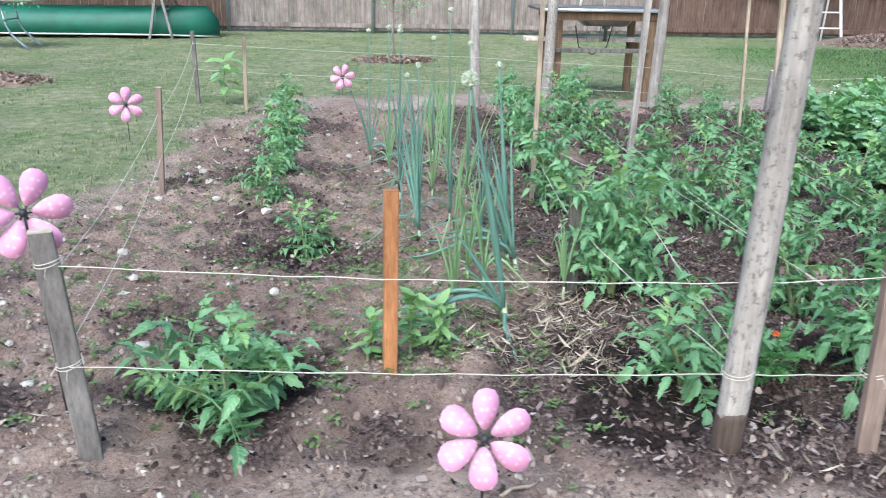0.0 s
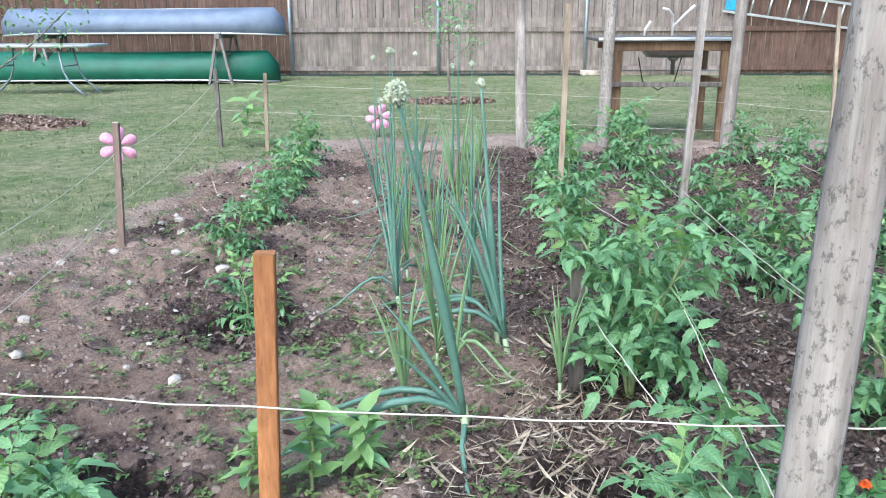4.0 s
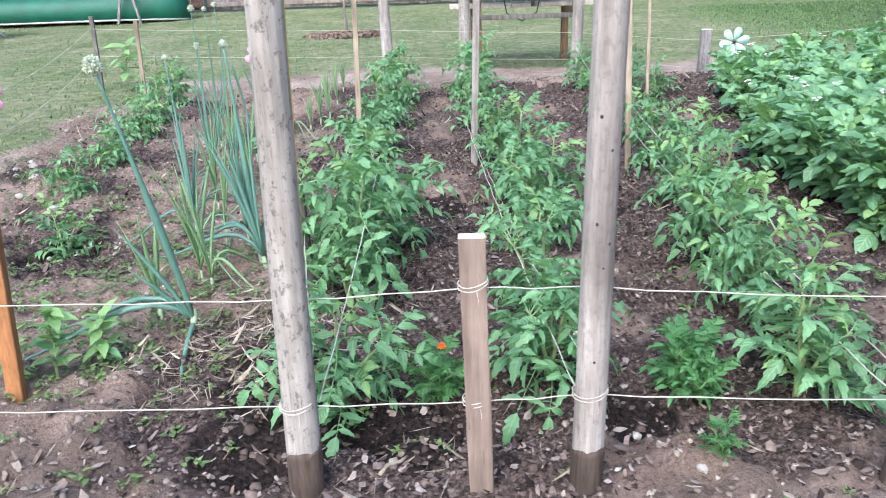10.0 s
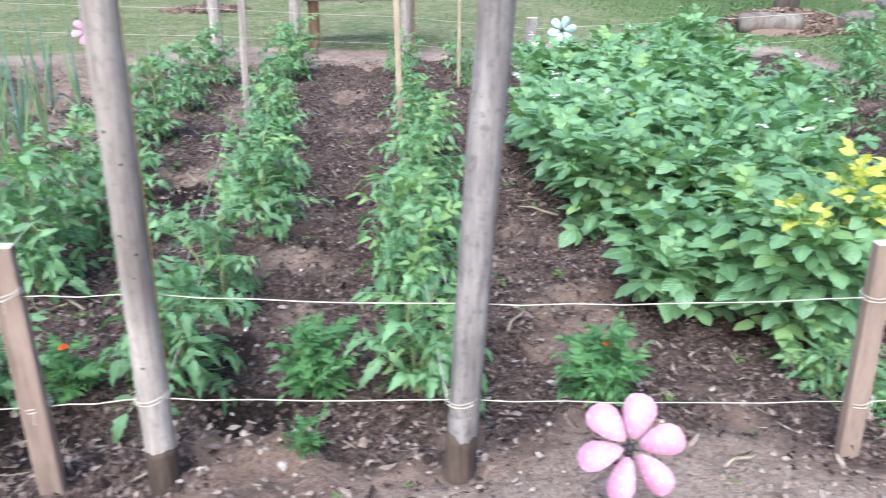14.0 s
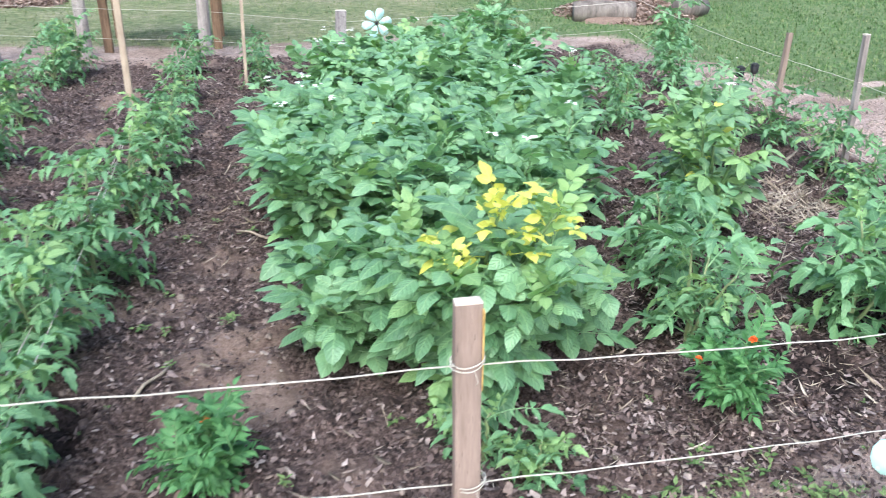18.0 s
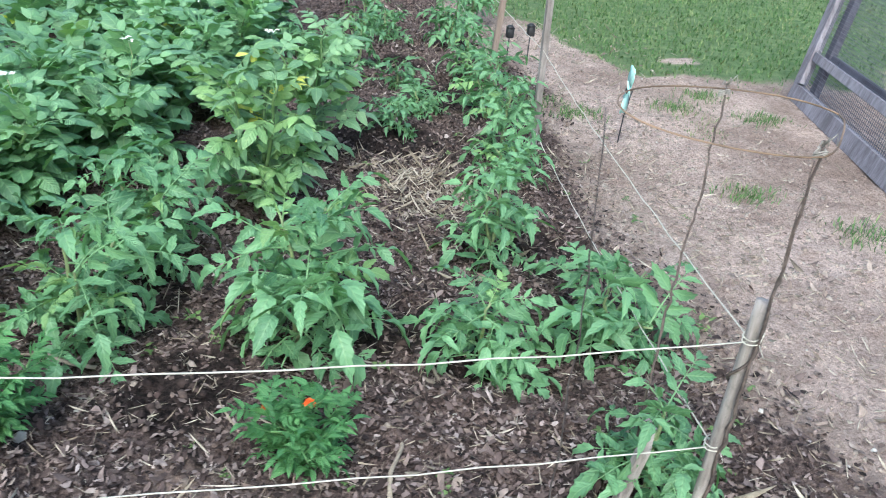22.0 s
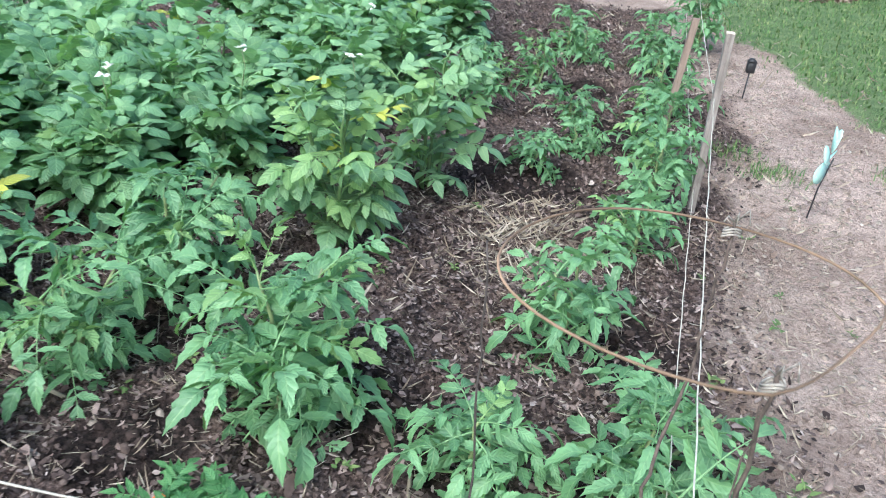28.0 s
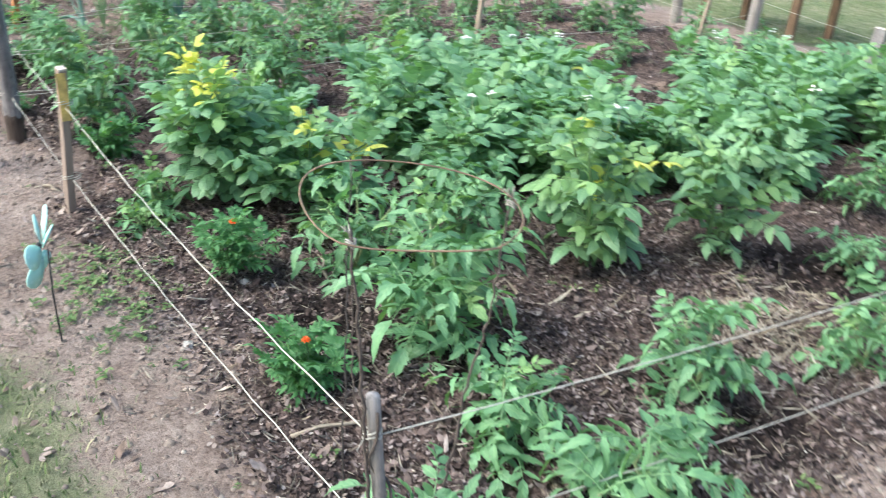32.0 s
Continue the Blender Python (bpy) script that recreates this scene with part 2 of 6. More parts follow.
M_POTATO = foliage("potato_leaf", (0.054, 0.145, 0.064), (0.248, 0.430, 0.215), 0.36, 0.22, 90.0)
M_TALL = foliage("tall_potato_leaf", (0.085, 0.185, 0.085), (0.25, 0.41, 0.21), 0.42)
M_YELLOW = foliage("yellowed_leaf", (0.42, 0.45, 0.07), (0.78, 0.77, 0.16), 0.5)
M_LIME = foliage("pale_green_leaf", (0.12, 0.24, 0.09), (0.28, 0.44, 0.17), 0.48)
M_MARI = foliage("marigold_leaf", (0.040, 0.130, 0.045), (0.115, 0.28, 0.095))
M_ONION = foliage("onion_blade", (0.045, 0.125, 0.100), (0.135, 0.265, 0.215), 0.4, 0.1)
M_ONION_L = foliage("light_onion_blade", (0.10, 0.205, 0.085), (0.235, 0.365, 0.175), 0.45, 0.1)
M_BULB = plain("onion_bulb_skin", (0.36, 0.44, 0.27), 0.5, 0.0, 0.15)
M_STEM = plain("plant_stem", (0.12, 0.20, 0.07), 0.6, 0.0, 0.25, 25.0)
M_STEM_P = plain("pale_stem", (0.25, 0.31, 0.14), 0.6, 0.0, 0.25, 25.0)
M_ORANGEFL = plain("orange_petals", (0.80, 0.13, 0.012), 0.6, 0.0, 0.35, 70.0)
M_WHITEFL = plain("white_petals", (0.88, 0.88, 0.80), 0.6, 0.0, 0.08)
M_UMBEL = plain("onion_flower_head", (0.44, 0.49, 0.36), 0.7, 0.0, 0.4, 80.0)
M_GRASS = scatter("grass_blades", [(0.0, (0.115, 0.18, 0.055)), (0.4, (0.195, 0.25, 0.10)), (0.8, (0.27, 0.285, 0.14)), (1.0, (0.36, 0.335, 0.205))])
# greener blades, also darkened for the shade on the right-hand lawn
M_GRASS_G = scatter("dark_green_grass_blades", [(0.0, (0.07, 0.145, 0.045)), (0.6, (0.13, 0.22, 0.075)), (1.0, (0.25, 0.29, 0.13))])
M_WEED = scatter("weed_leaves", [(0.0, (0.08, 0.145, 0.045)), (1.0, (0.20, 0.27, 0.10))], 0.6)
M_LITTER = scatter("dead_leaves", [(0.0, (0.018, 0.013, 0.012)), (0.35, (0.070, 0.049, 0.044)), (0.66, (0.160, 0.118, 0.105)), (0.91, (0.285, 0.220, 0.198)), (1.0, (0.44, 0.37, 0.335))])
M_STRAW = scatter("straw", [(0.0, (0.19, 0.150, 0.112)), (0.6, (0.35, 0.295, 0.225)), (1.0, (0.52, 0.465, 0.38))])
M_CLOD = scatter("soil_clods", [(0.0, (0.030, 0.021, 0.019)), (0.5, (0.095, 0.069, 0.060)), (0.85, (0.15, 0.113, 0.098)), (1.0, (0.21, 0.162, 0.14))], 1.0)
M_PEBBLE = scatter("pebbles", [(0.0, (0.22, 0.18, 0.15)), (0.6, (0.38, 0.33, 0.28)), (1.0, (0.62, 0.58, 0.52))], 0.85)


def ground_material():
    m, n, l, p = material("garden_ground")
    pos = n.new("ShaderNodeNewGeometry").outputs["Position"]
    big = noise_node(n, l, 1.3, 5.0, 0.6, pos)
    mid = noise_node(n, l, 9.0, 6.0, 0.65, pos)
    fine = noise_node(n, l, 70.0, 8.0, 0.75, pos)
    grit = noise_node(n, l, 240.0, 4.0, 0.7, pos)
    mulch = ramp(n, l, fine.outputs[0], [(0.36, (0.016, 0.011, 0.010)), (0.5, (0.118, 0.083, 0.072)), (0.66, (0.31, 0.232, 0.202))]).outputs[0]
    dirt = ramp(n, l, mid.outputs[0], [(0.3, (0.36, 0.28, 0.232)), (0.7, (0.59, 0.49, 0.415))]).outputs[0]
    dv = ramp(n, l, grit.outputs[0], [(0.3, (0.62, 0.62, 0.62)), (0.7, (1.25, 1.25, 1.25))]).outputs[0]
    dirt = mixer(n, l, 1.0, dirt, dv, 'MULTIPLY')
    blot = ramp(n, l, fine.outputs[0], [(0.34, (0.42, 0.38, 0.36)), (0.5, (0.95, 0.93, 0.93)), (0.68, (1.2, 1.2, 1.22))]).outputs[0]
    dirt = mixer(n, l, 1.0, dirt, blot, 'MULTIPLY')
    stain = ramp(n, l, big.outputs[0], [(0.36, (0.66, 0.62, 0.60)), (0.6, (1.1, 1.08, 1.08))]).outputs[0]
    dirt = mixer(n, l, 1.0, dirt, stain, 'MULTIPLY')
    turf = ramp(n, l, mid.outputs[0], [(0.30, (0.125, 0.165, 0.078)), (0.52, (0.235, 0.255, 0.145)), (0.72, (0.39, 0.365, 0.245))]).outputs[0]
    turf = mixer(n, l, 1.0, turf, dv, 'MULTIPLY')
    patch = ramp(n, l, big.outputs[0], [(0.35, (0.72, 0.85, 0.62)), (0.65, (1.25, 1.15, 1.2))]).outputs[0]
    turf = mixer(n, l, 1.0, turf, patch, 'MULTIPLY')
    # right-hand lawn: greener turf, with its shade mixed into the colour
    shade_green = n.new("ShaderNodeAttribute")
    shade_green.attribute_name = "shade_green"
    green = ramp(n, l, mid.outputs[0], [(0.3, (0.085, 0.15, 0.055)), (0.7, (0.19, 0.26, 0.11))]).outputs[0]
    turf = mixer(n, l, shade_green.outputs["Fac"], turf, green)

    def mask(attr, width):
        a = n.new("ShaderNodeAttribute")
        a.attribute_name = attr
        s = n.new("ShaderNodeMath")
        s.operation = 'MULTIPLY_ADD'
        mixn = n.new("ShaderNodeMath")
        mixn.operation = 'ADD'
        l.new(mid.outputs[0], mixn.inputs[0])
        l.new(fine.outputs[0], mixn.inputs[1])
        l.new(mixn.outputs[0], s.inputs[0])
        s.inputs[1].default_value = 0.9
        sub = n.new("ShaderNodeMath")
        sub.operation = 'SUBTRACT'
        l.new(a.outputs["Fac"], sub.inputs[0])
        sub.inputs[1].default_value = 0.9
        l.new(sub.outputs[0], s.inputs[2])
        return ramp(n, l, s.outputs[0], [(0.5 - width, (0, 0, 0)), (0.5 + width, (1, 1, 1))]).outputs[0]

    bed = n.new("ShaderNodeAttribute")
    bed.attribute_name = "bed"
    sandy = n.new("ShaderNodeAttribute")
    sandy.attribute_name = "sandy"
    sand = mixer(n, l, 1.0, dirt, (1.2, 1.19, 1.2), 'MULTIPLY')
    dirt = mixer(n, l, sandy.outputs["Fac"], dirt, sand)
    soil = mixer(n, l, 1.0, dirt, (0.78, 0.74, 0.72), 'MULTIPLY')
    dirt = mixer(n, l, bed.outputs["Fac"], dirt, soil)
    c = mixer(n, l, mask("mulch", 0.12), dirt, mulch)
    wet = ramp(n, l, fine.outputs[0], [(0.4, (0.008, 0.006, 0.0055)), (0.66, (0.075, 0.052, 0.046))]).outputs[0]
    c = mixer(n, l, mask("compost", 0.12), c, wet)
    c = mixer(n, l, mask("turf", 0.15), c, turf)
    p.inputs["Specular IOR Level"].default_value = 0.2
    l.new(c, p.inputs["Base Color"])
    p.inputs["Roughness"].default_value = 0.95
    sm = n.new("ShaderNodeMath")
    sm.operation = 'ADD'
    l.new(fine.outputs[0], sm.inputs[0])
    l.new(mid.outputs[0], sm.inputs[1])
    bump(n, l, sm.outputs[0], 0.9, 0.025, p)
    return m


M_GROUND = ground_material()

# ---- helpers for shapes ----
rng = random.Random(11)


class Shape:
    """Vertices and faces gathered into one mesh."""

    def __init__(self):
        self.v, self.f = [], []

    def add(self, verts, faces):
        k = len(self.v)
        self.v.extend(verts)
        self.f.extend(tuple(i + k for i in f) for f in faces)
        return self

    def mesh(self, name, mat=None, smooth=True):
        me = bpy.data.meshes.new(name)
        me.from_pydata([tuple(v) for v in self.v], [], self.f)
        if mat:
            me.materials.append(mat)
        if smooth:
            me.polygons.foreach_set("use_smooth", [True] * len(me.polygons))
        me.update()
        return me

    def tube(self, pts, radii, sides=6, cap=True):
        pts = [Vector(p) for p in pts]
        if not isinstance(radii, (list, tuple)):
            radii = [radii] * len(pts)
        vs, fs = [], []
        ref = None
        for i, p in enumerate(pts):
            d = (pts[min(i + 1, len(pts) - 1)] - pts[max(i - 1, 0)]).normalized()
            if ref is None:
                ref = d.orthogonal().normalized()
            ref = (ref - d * ref.dot(d)).normalized()
            b = d.cross(ref)
            for k in range(sides):
                a = 2 * math.pi * k / sides
                vs.append(p + (ref * math.cos(a) + b * math.sin(a)) * radii[i])
        for i in range(len(pts) - 1):
            for k in range(sides):
                k2 = (k + 1) % sides
                fs.append((i * sides + k, i * sides + k2, (i + 1) * sides + k2, (i + 1) * sides + k))
        if cap:
            fs.append(tuple(range(sides - 1, -1, -1)))
            fs.append(tuple((len(pts) - 1) * sides + k for k in range(sides)))
        return self.add(vs, fs)

    def box(self, x0, x1, y0, y1, z0, z1, edge=0.0):
        """A box, with its upright and level edges cut by edge."""
        bm = bmesh.new()
        bmesh.ops.create_cube(bm, size=1.0)
        for v in bm.verts:
            v.co = Vector(((x0 + x1) / 2 + v.co.x * (x1 - x0), (y0 + y1) / 2 + v.co.y * (y1 - y0), (z0 + z1) / 2 + v.co.z * (z1 - z0)))
        if edge:
            bmesh.ops.bevel(bm, geom=bm.edges[:], offset=edge, segments=1, affect='EDGES')
        bm.verts.index_update()
        self.add([v.co.copy() for v in bm.verts], [tuple(v.index for v in f.verts) for f in bm.faces])
        bm.free()
        return self

    def moved(self, m):
        self.v = [m @ Vector(v) for v in self.v]
        return self


def part(name, shape, mat, parent=None, label="", smooth=True, m=None):
    me = shape if isinstance(shape, bpy.types.Mesh) else shape.mesh(name, mat, smooth)
    ob = new(name, me)
    if m is not None:
        ob.matrix_basis = m
    if parent is not None:
        ob.parent = parent
    if label:
        ob["label"] = label
    return ob


def thing(name, x, y, z, label, category, group="", kind="", rz=0.0, data=None):
    ob = new(name, data)
    ob.matrix_basis = pose(x, y, z, 0, 0, rz)
    if data is None:
        ob.empty_display_size = 0.05
    return tagged(ob, label, category, group, kind)


# ---- the ground ----
NOISE = np.random.RandomState(5).rand(256, 256)


def value_noise(x, y):
    xi, yi = np.floor(x).astype(int), np.floor(y).astype(int)
    fx, fy = x - xi, y - yi
    fx, fy = fx * fx * (3 - 2 * fx), fy * fy * (3 - 2 * fy)
    g = lambda a, b: NOISE[a % 256, b % 256]
    return (g(xi, yi) * (1 - fx) + g(xi + 1, yi) * fx) * (1 - fy) + (g(xi, yi + 1) * (1 - fx) + g(xi + 1, yi + 1) * fx) * fy


def fbm(x, y, octaves=4):
    out, amp, tot = 0, 1.0, 0
    for k in range(octaves):
        out = out + amp * value_noise(x * 2 ** k + 17.3 * k, y * 2 ** k + 9.1 * k)
        tot += amp
        amp *= 0.55
    return out / tot


def smooth_step(a, b, v):
    t = np.clip((v - a) / (b - a), 0, 1)
    return t * t * (3 - 2 * t)


BED = (-1.75, 5.88, -0.02, 5.8)


def bed_mask(x, y):
    wob = (fbm(x * 1.1, y * 1.1, 3) - 0.5) * 0.9
    inside = smooth_step(-0.25, 0.25, x - BED[0] + wob - 0.10 * (y - 1)) * smooth_step(-0.25, 0.25, BED[1] + 0.06 * y - x + wob)
    return inside * smooth_step(-0.22, 0.22, y - BED[2] + 0.06 * smooth_step(2.4, 1.2, x) - 0.03 * smooth_step(3.4, 4.0, x) * smooth_step(5.3, 4.9, x) + wob * 0.5) * smooth_step(-0.25, 0.25, BED[3] - y + wob)


def mulch_mask(x, y):
    """How dark and leafy the bed's soil is: paler and bare towards the onions and along the trodden rows."""
    pale = smooth_step(0.8, 0.35, x) * smooth_step(-0.45, -0.1, x) * 0.35 + 0.46 * smooth_step(.7, .2, x) + 0.75 * np.exp(-((x + .84) / .25) ** 2 - ((y - 1.42) / .3) ** 2) + 0.32 * smooth_step(-.75, -1.15, x) + 0.35 * smooth_step(0.25, 0.05, np.abs(x - 2.0)) * smooth_step(1.8, 3.0, y) + 0.3 * smooth_step(0.2, 0.05, np.abs(x - 1.25)) * smooth_step(2, 3, y)
    pale = pale + 0.5 * smooth_step(0.4, 0.1, np.abs(x - 2.78)) * smooth_step(0.4, 0.7, y) * smooth_step(1.9, 1.2, y)
    pale = pale + 0.9 * np.exp(-((x - 1.84) / .25) ** 2 - ((y - .0) / .12) ** 2)
    pale = pale + .55 * np.exp(-((x - 5.38) / .22) ** 2 - ((y - 1.75) / .28) ** 2) + .4 * np.exp(-((x - 5.3) / .5) ** 2 - ((y - 5.0) / .5) ** 2)
    pale = pale + .4 * np.exp(-((x - .3) / .28) ** 2) * smooth_step(.8, 1.4, y) * smooth_step(3.8, 3.0, y)
    spots = 2.6 * (fbm(x * 2.3 + 8, y * 2.3 + 3, 4) - 0.5)
    return np.clip(bed_mask(x, y) * (1.05 - pale + spots + .3 * smooth_step(3.7, 4.2, x)), 0, 1)


def turf_mask(x, y):
    wob = (fbm(x * 0.8 + 40, y * 0.8 + 40, 3) - 0.5) * 1.6
    left = smooth_step(-0.3, 0.5, -1.85 - x + wob * 0.6 + 0.28 * np.minimum(y - 2.4, 1.5))
    back = smooth_step(-0.3, 0.5, y - 6.5 + wob * 0.5)
    right = smooth_step(-0.5, 0.7, y - 3.75 + wob * 1.5 - 1.2 * smooth_step(7.2, 6.6, x)) * smooth_step(6.2, 6.9, x + wob * 0.3)
    right = right * smooth_step(.36, .52, fbm(x * 1.3 + 5, y * 1.3, 3) + .11 * np.maximum(y - 3.3, 0))
    front = smooth_step(-0.25, 0.4, -0.26 - y + wob * 0.25) * smooth_step(3.9, 4.5, x) * smooth_step(8.0, 6.6, x)
    far = smooth_step(3.0, 6.0, np.hypot(x - 2.4, y - 3.0) - 6.0) * smooth_step(-3.0, -4.0, y) 
    return np.clip(np.maximum.reduce([left, back, right, front, far]) * (1 - bed_mask(x, y)), 0, 1)


# Where the lawn is greener and its shade is put into the colour.
def shade_green_mask(x, y):
    return np.clip(smooth_step(4.6, 6.6, x) * smooth_step(2.6, 3.8, y) * smooth_step(14.5, 12.0, y) * (0.75 + 1.1 * (fbm(x * 0.9 + 3, y * 0.9, 3) - 0.3)), 0, 0.9)


def sandy_mask(x, y):
    """The dry pale sand of the trodden path beside the bed."""
    return smooth_step(5.9, 6.5, x + .4 * (fbm(x * 1.5, y * 1.5, 3) - .5)) * smooth_step(-1.6, -.6, y)


BASINS = ((5.30, 2.36, .30), (5.03, .76, .20), (5.69, 1.24, .20), (4.56, .48, .17), (5.72, 3.05, .26), (5.52, 3.66, .22), (5.3, .62, .13), (5.70, .70, .16), (-.45, 1.74, .22), (-.54, .50, .30),
          (1.12, .30, .19), (4.36, .98, .2), (2.30, .62, .16), (1.60, .72, .16), (1.75, .35, .13), (.74, .62, .25), (.74, .24, .22), (1.2, 2.2, .2), (4.75, 4.5, .2), (2.05, 2.1, .14))


def basin(x, y):
    """Dark damp compost dug in round the plants."""
    out = np.zeros_like(np.asarray(x, dtype=float))
    wob = (fbm(x * 5 + 2, y * 5 + 7, 3) - .5) * .5
    for bx, by, br in BASINS:
        d = np.hypot(x - bx, y - by) / br + wob
        out = np.maximum(out, smooth_step(1.15, .6, d))
    return out


def height(x, y):
    b = bed_mask(x, y)
    h = (fbm(x * 2.2, y * 2.2, 3) - 0.5) * 0.05 * (0.35 + b)
    h = h + b * ((fbm(x * 7, y * 7, 3) - 0.5) * 0.08 + (fbm(x * 17 + 5, y * 17, 2) - 0.5) * 0.075)
    h = h - basin(x, y) * (0.02 - (fbm(x * 13 + 5, y * 13, 2) - 0.5) * 0.05)
    h = h + (fbm(x * 14, y * 14, 2) - 0.5) * 0.022
    near = smooth_step(60, 15, np.hypot(x - 2, y - 4))
    return h * near


def gz(x, y):
    return float(height(np.array([float(x)]), np.array([float(y)]))[0])


def axis(lo, hi, fine0, fine1, step, coarse):
    inner = np.arange(fine0, fine1 + 1e-6, step)
    a, out = fine0, []
    s = step
    while a > lo:
        s *= coarse
        a -= s
        out.append(a)
    b, out2 = fine1, []
    s = step
    while b < hi:
        s *= coarse
        b += s
        out2.append(b)
    return np.concatenate([np.array(out[::-1]), inner, np.array(out2)])


def build_ground():
    xs = axis(-1500, 1500, -2.6, 7.8, 0.028, 1.16)
    ys = axis(-1500, 1500, -0.9, 6.2, 0.028, 1.16)
    X, Y = np.meshgrid(xs, ys)
    nx, ny = len(xs), len(ys)
    Z = height(X, Y)
    me = bpy.data.meshes.new("ground")
    co = np.stack([X, Y, Z], -1).reshape(-1, 3)
    i = np.arange(nx * ny).reshape(ny, nx)
    quads = np.stack([i[:-1, :-1], i[:-1, 1:], i[1:, 1:], i[1:, :-1]], -1).reshape(-1, 4)
    me.vertices.add(len(co))
    me.vertices.foreach_set("co", co.ravel())
    me.loops.add(quads.size)
    me.loops.foreach_set("vertex_index", quads.ravel().astype(np.int32))
    me.polygons.add(len(quads))
    me.polygons.foreach_set("loop_start", np.arange(0, quads.size, 4, dtype=np.int32))
    me.polygons.foreach_set("use_smooth", np.ones(len(quads), dtype=bool))
    me.update(calc_edges=True)
    for nm, fn in (("mulch", mulch_mask), ("turf", turf_mask), ("shade_green", shade_green_mask), ("compost", basin), ("bed", bed_mask), ("sandy", sandy_mask)):
        at = me.attributes.new(nm, 'FLOAT', 'POINT')
        at.data.foreach_set("value", fn(X, Y).ravel().astype(np.float32))
    me.materials.append(M_GROUND)
    return tagged(new("ground", me), "brown garden soil and patchy lawn around the vegetable bed", "ground", kind="structure")


build_ground()

# ---- posts, stakes and strings of the garden fence ----
def round_post(x, y, top, r, mat, label, wet=0.13, group="tall fence posts", seed=1):
    """A peeled round post. top: where its upper end stands; it leans from its foot to there."""
    r0 = random.Random(seed)
    z0 = gz(x, y)
    th = thing("wooden_post", x, y, z0, label, "post", group)
    foot, head = Vector((0, 0, -0.12)), Vector((top[0] - x, top[1] - y, top[2] - z0))

    def run(a, b, rad, name, m):
        vs, fs, n, sides = [], [], 14, 14
        for i in range(n + 1):
            k = a + (b - a) * i / n
            c = foot.lerp(head, k)
            for s in range(sides):
                an = 2 * math.pi * s / sides
                wob = 1 + 0.035 * math.sin(an * 2 + k * 5 + seed) + 0.03 * math.sin(an * 3 + k * 11) + r0.uniform(-0.012, 0.012)
                edge = (0.008 * math.sin(an + seed) + r0.uniform(-.016, .016)) * (0.0, .3, .65, 1.0)[max(0, i - n + 3)] if name == "damp_foot" else 0.0
                vs.append(c + Vector((math.cos(an) * rad * wob * (1 - 0.10 * k), math.sin(an) * rad * wob * (1 - 0.10 * k), edge)))
        for i in range(n):
            for s in range(sides):
                s2 = (s + 1) % sides
                fs.append((i * sides + s, i * sides + s2, (i + 1) * sides + s2, (i + 1) * sides + s))
        fs.append(tuple(n * sides + s for s in range(sides)))
        return part(name, Shape().add(vs, fs), m, th)

    run(0, 1, r, "pole", mat)
    if wet:
        run(0, (0.12 + wet) / (head.z + 0.12), r * 1.04, "damp_foot", M_WET)["label"] = "dark damp foot of the post"
    return th


def flat_stake(x, y, top, w, d, mat, label, name="wooden_stake", group="short fence stakes", rz=0.0, cut=True, point=False):
    z0 = gz(x, y)
    th = thing(name, x, y, z0, label, "stake", group)
    head = Vector((top[0] - x, top[1] - y, top[2] - z0))
    foot = head * (-0.12 / max(head.z, 0.1))
    q = pose(0, 0, 0, 0, 0, rz).to_3x3()
    vs, n = [], 6
    for i in range(n + 1):
        c = foot.lerp(head, i / n)
        s = 0.35 if (point and i == n) else 1.0
        e = 0.12
        for sx, sy in ((-1, -1 + e), (-1 + e, -1), (1 - e, -1), (1, -1 + e), (1, 1 - e), (1 - e, 1), (-1 + e, 1), (-1, 1 - e)):
            jit = 1 + 0.03 * math.sin(i * 2.1 + sx * 3 + sy)
            vs.append(c + q @ Vector((sx * w / 2 * s * jit, sy * d / 2 * s * jit, 0)))
    fs = []
    for i in range(n):
        for s in range(8):
            s2 = (s + 1) % 8
            fs.append((i * 8 + s, i * 8 + s2, (i + 1) * 8 + s2, (i + 1) * 8 + s))
    fs.append(tuple(n * 8 + s for s in range(8)))
    part("shaft", Shape().add(vs, fs), mat, th, smooth=False)
    if cut:
        tv = [v + Vector((0, 0, 0.003)) for v in vs[-8:]]
        tv2 = [v + Vector((0, 0, -0.004)) for v in vs[-8:]]
        part("cut_top", Shape().add(tv2 + tv, [tuple(range(8, 16))] + [(s, (s + 1) % 8, 8 + (s + 1) % 8, 8 + s) for s in range(8)]), M_CUT, th, "pale freshly cut top", smooth=False)
    return th


def string(points, label, mat=None, r=0.0016, sag=0.012, group="garden strings", name="string"):
    """A string through the given points, with a little sag between them."""
    pts = []
    for a, b in zip(points, points[1:]):
        a, b = Vector(a), Vector(b)
        n = max(4, int((b - a).length / 0.12))
        for i in range(n):
            k = i / n
            j = 0.0015 * math.sin(i * 2.7 + a.x * 9)
            pts.append(a.lerp(b, k) + Vector((j, j, -sag * 4 * k * (1 - k) * (b - a).length + j)))
    pts.append(Vector(points[-1]))
    sh = Shape().tube(pts, r, 6)
    ob = new(name, sh.mesh(name, mat or M_STRING))
    return tagged(ob, label, "string", group)


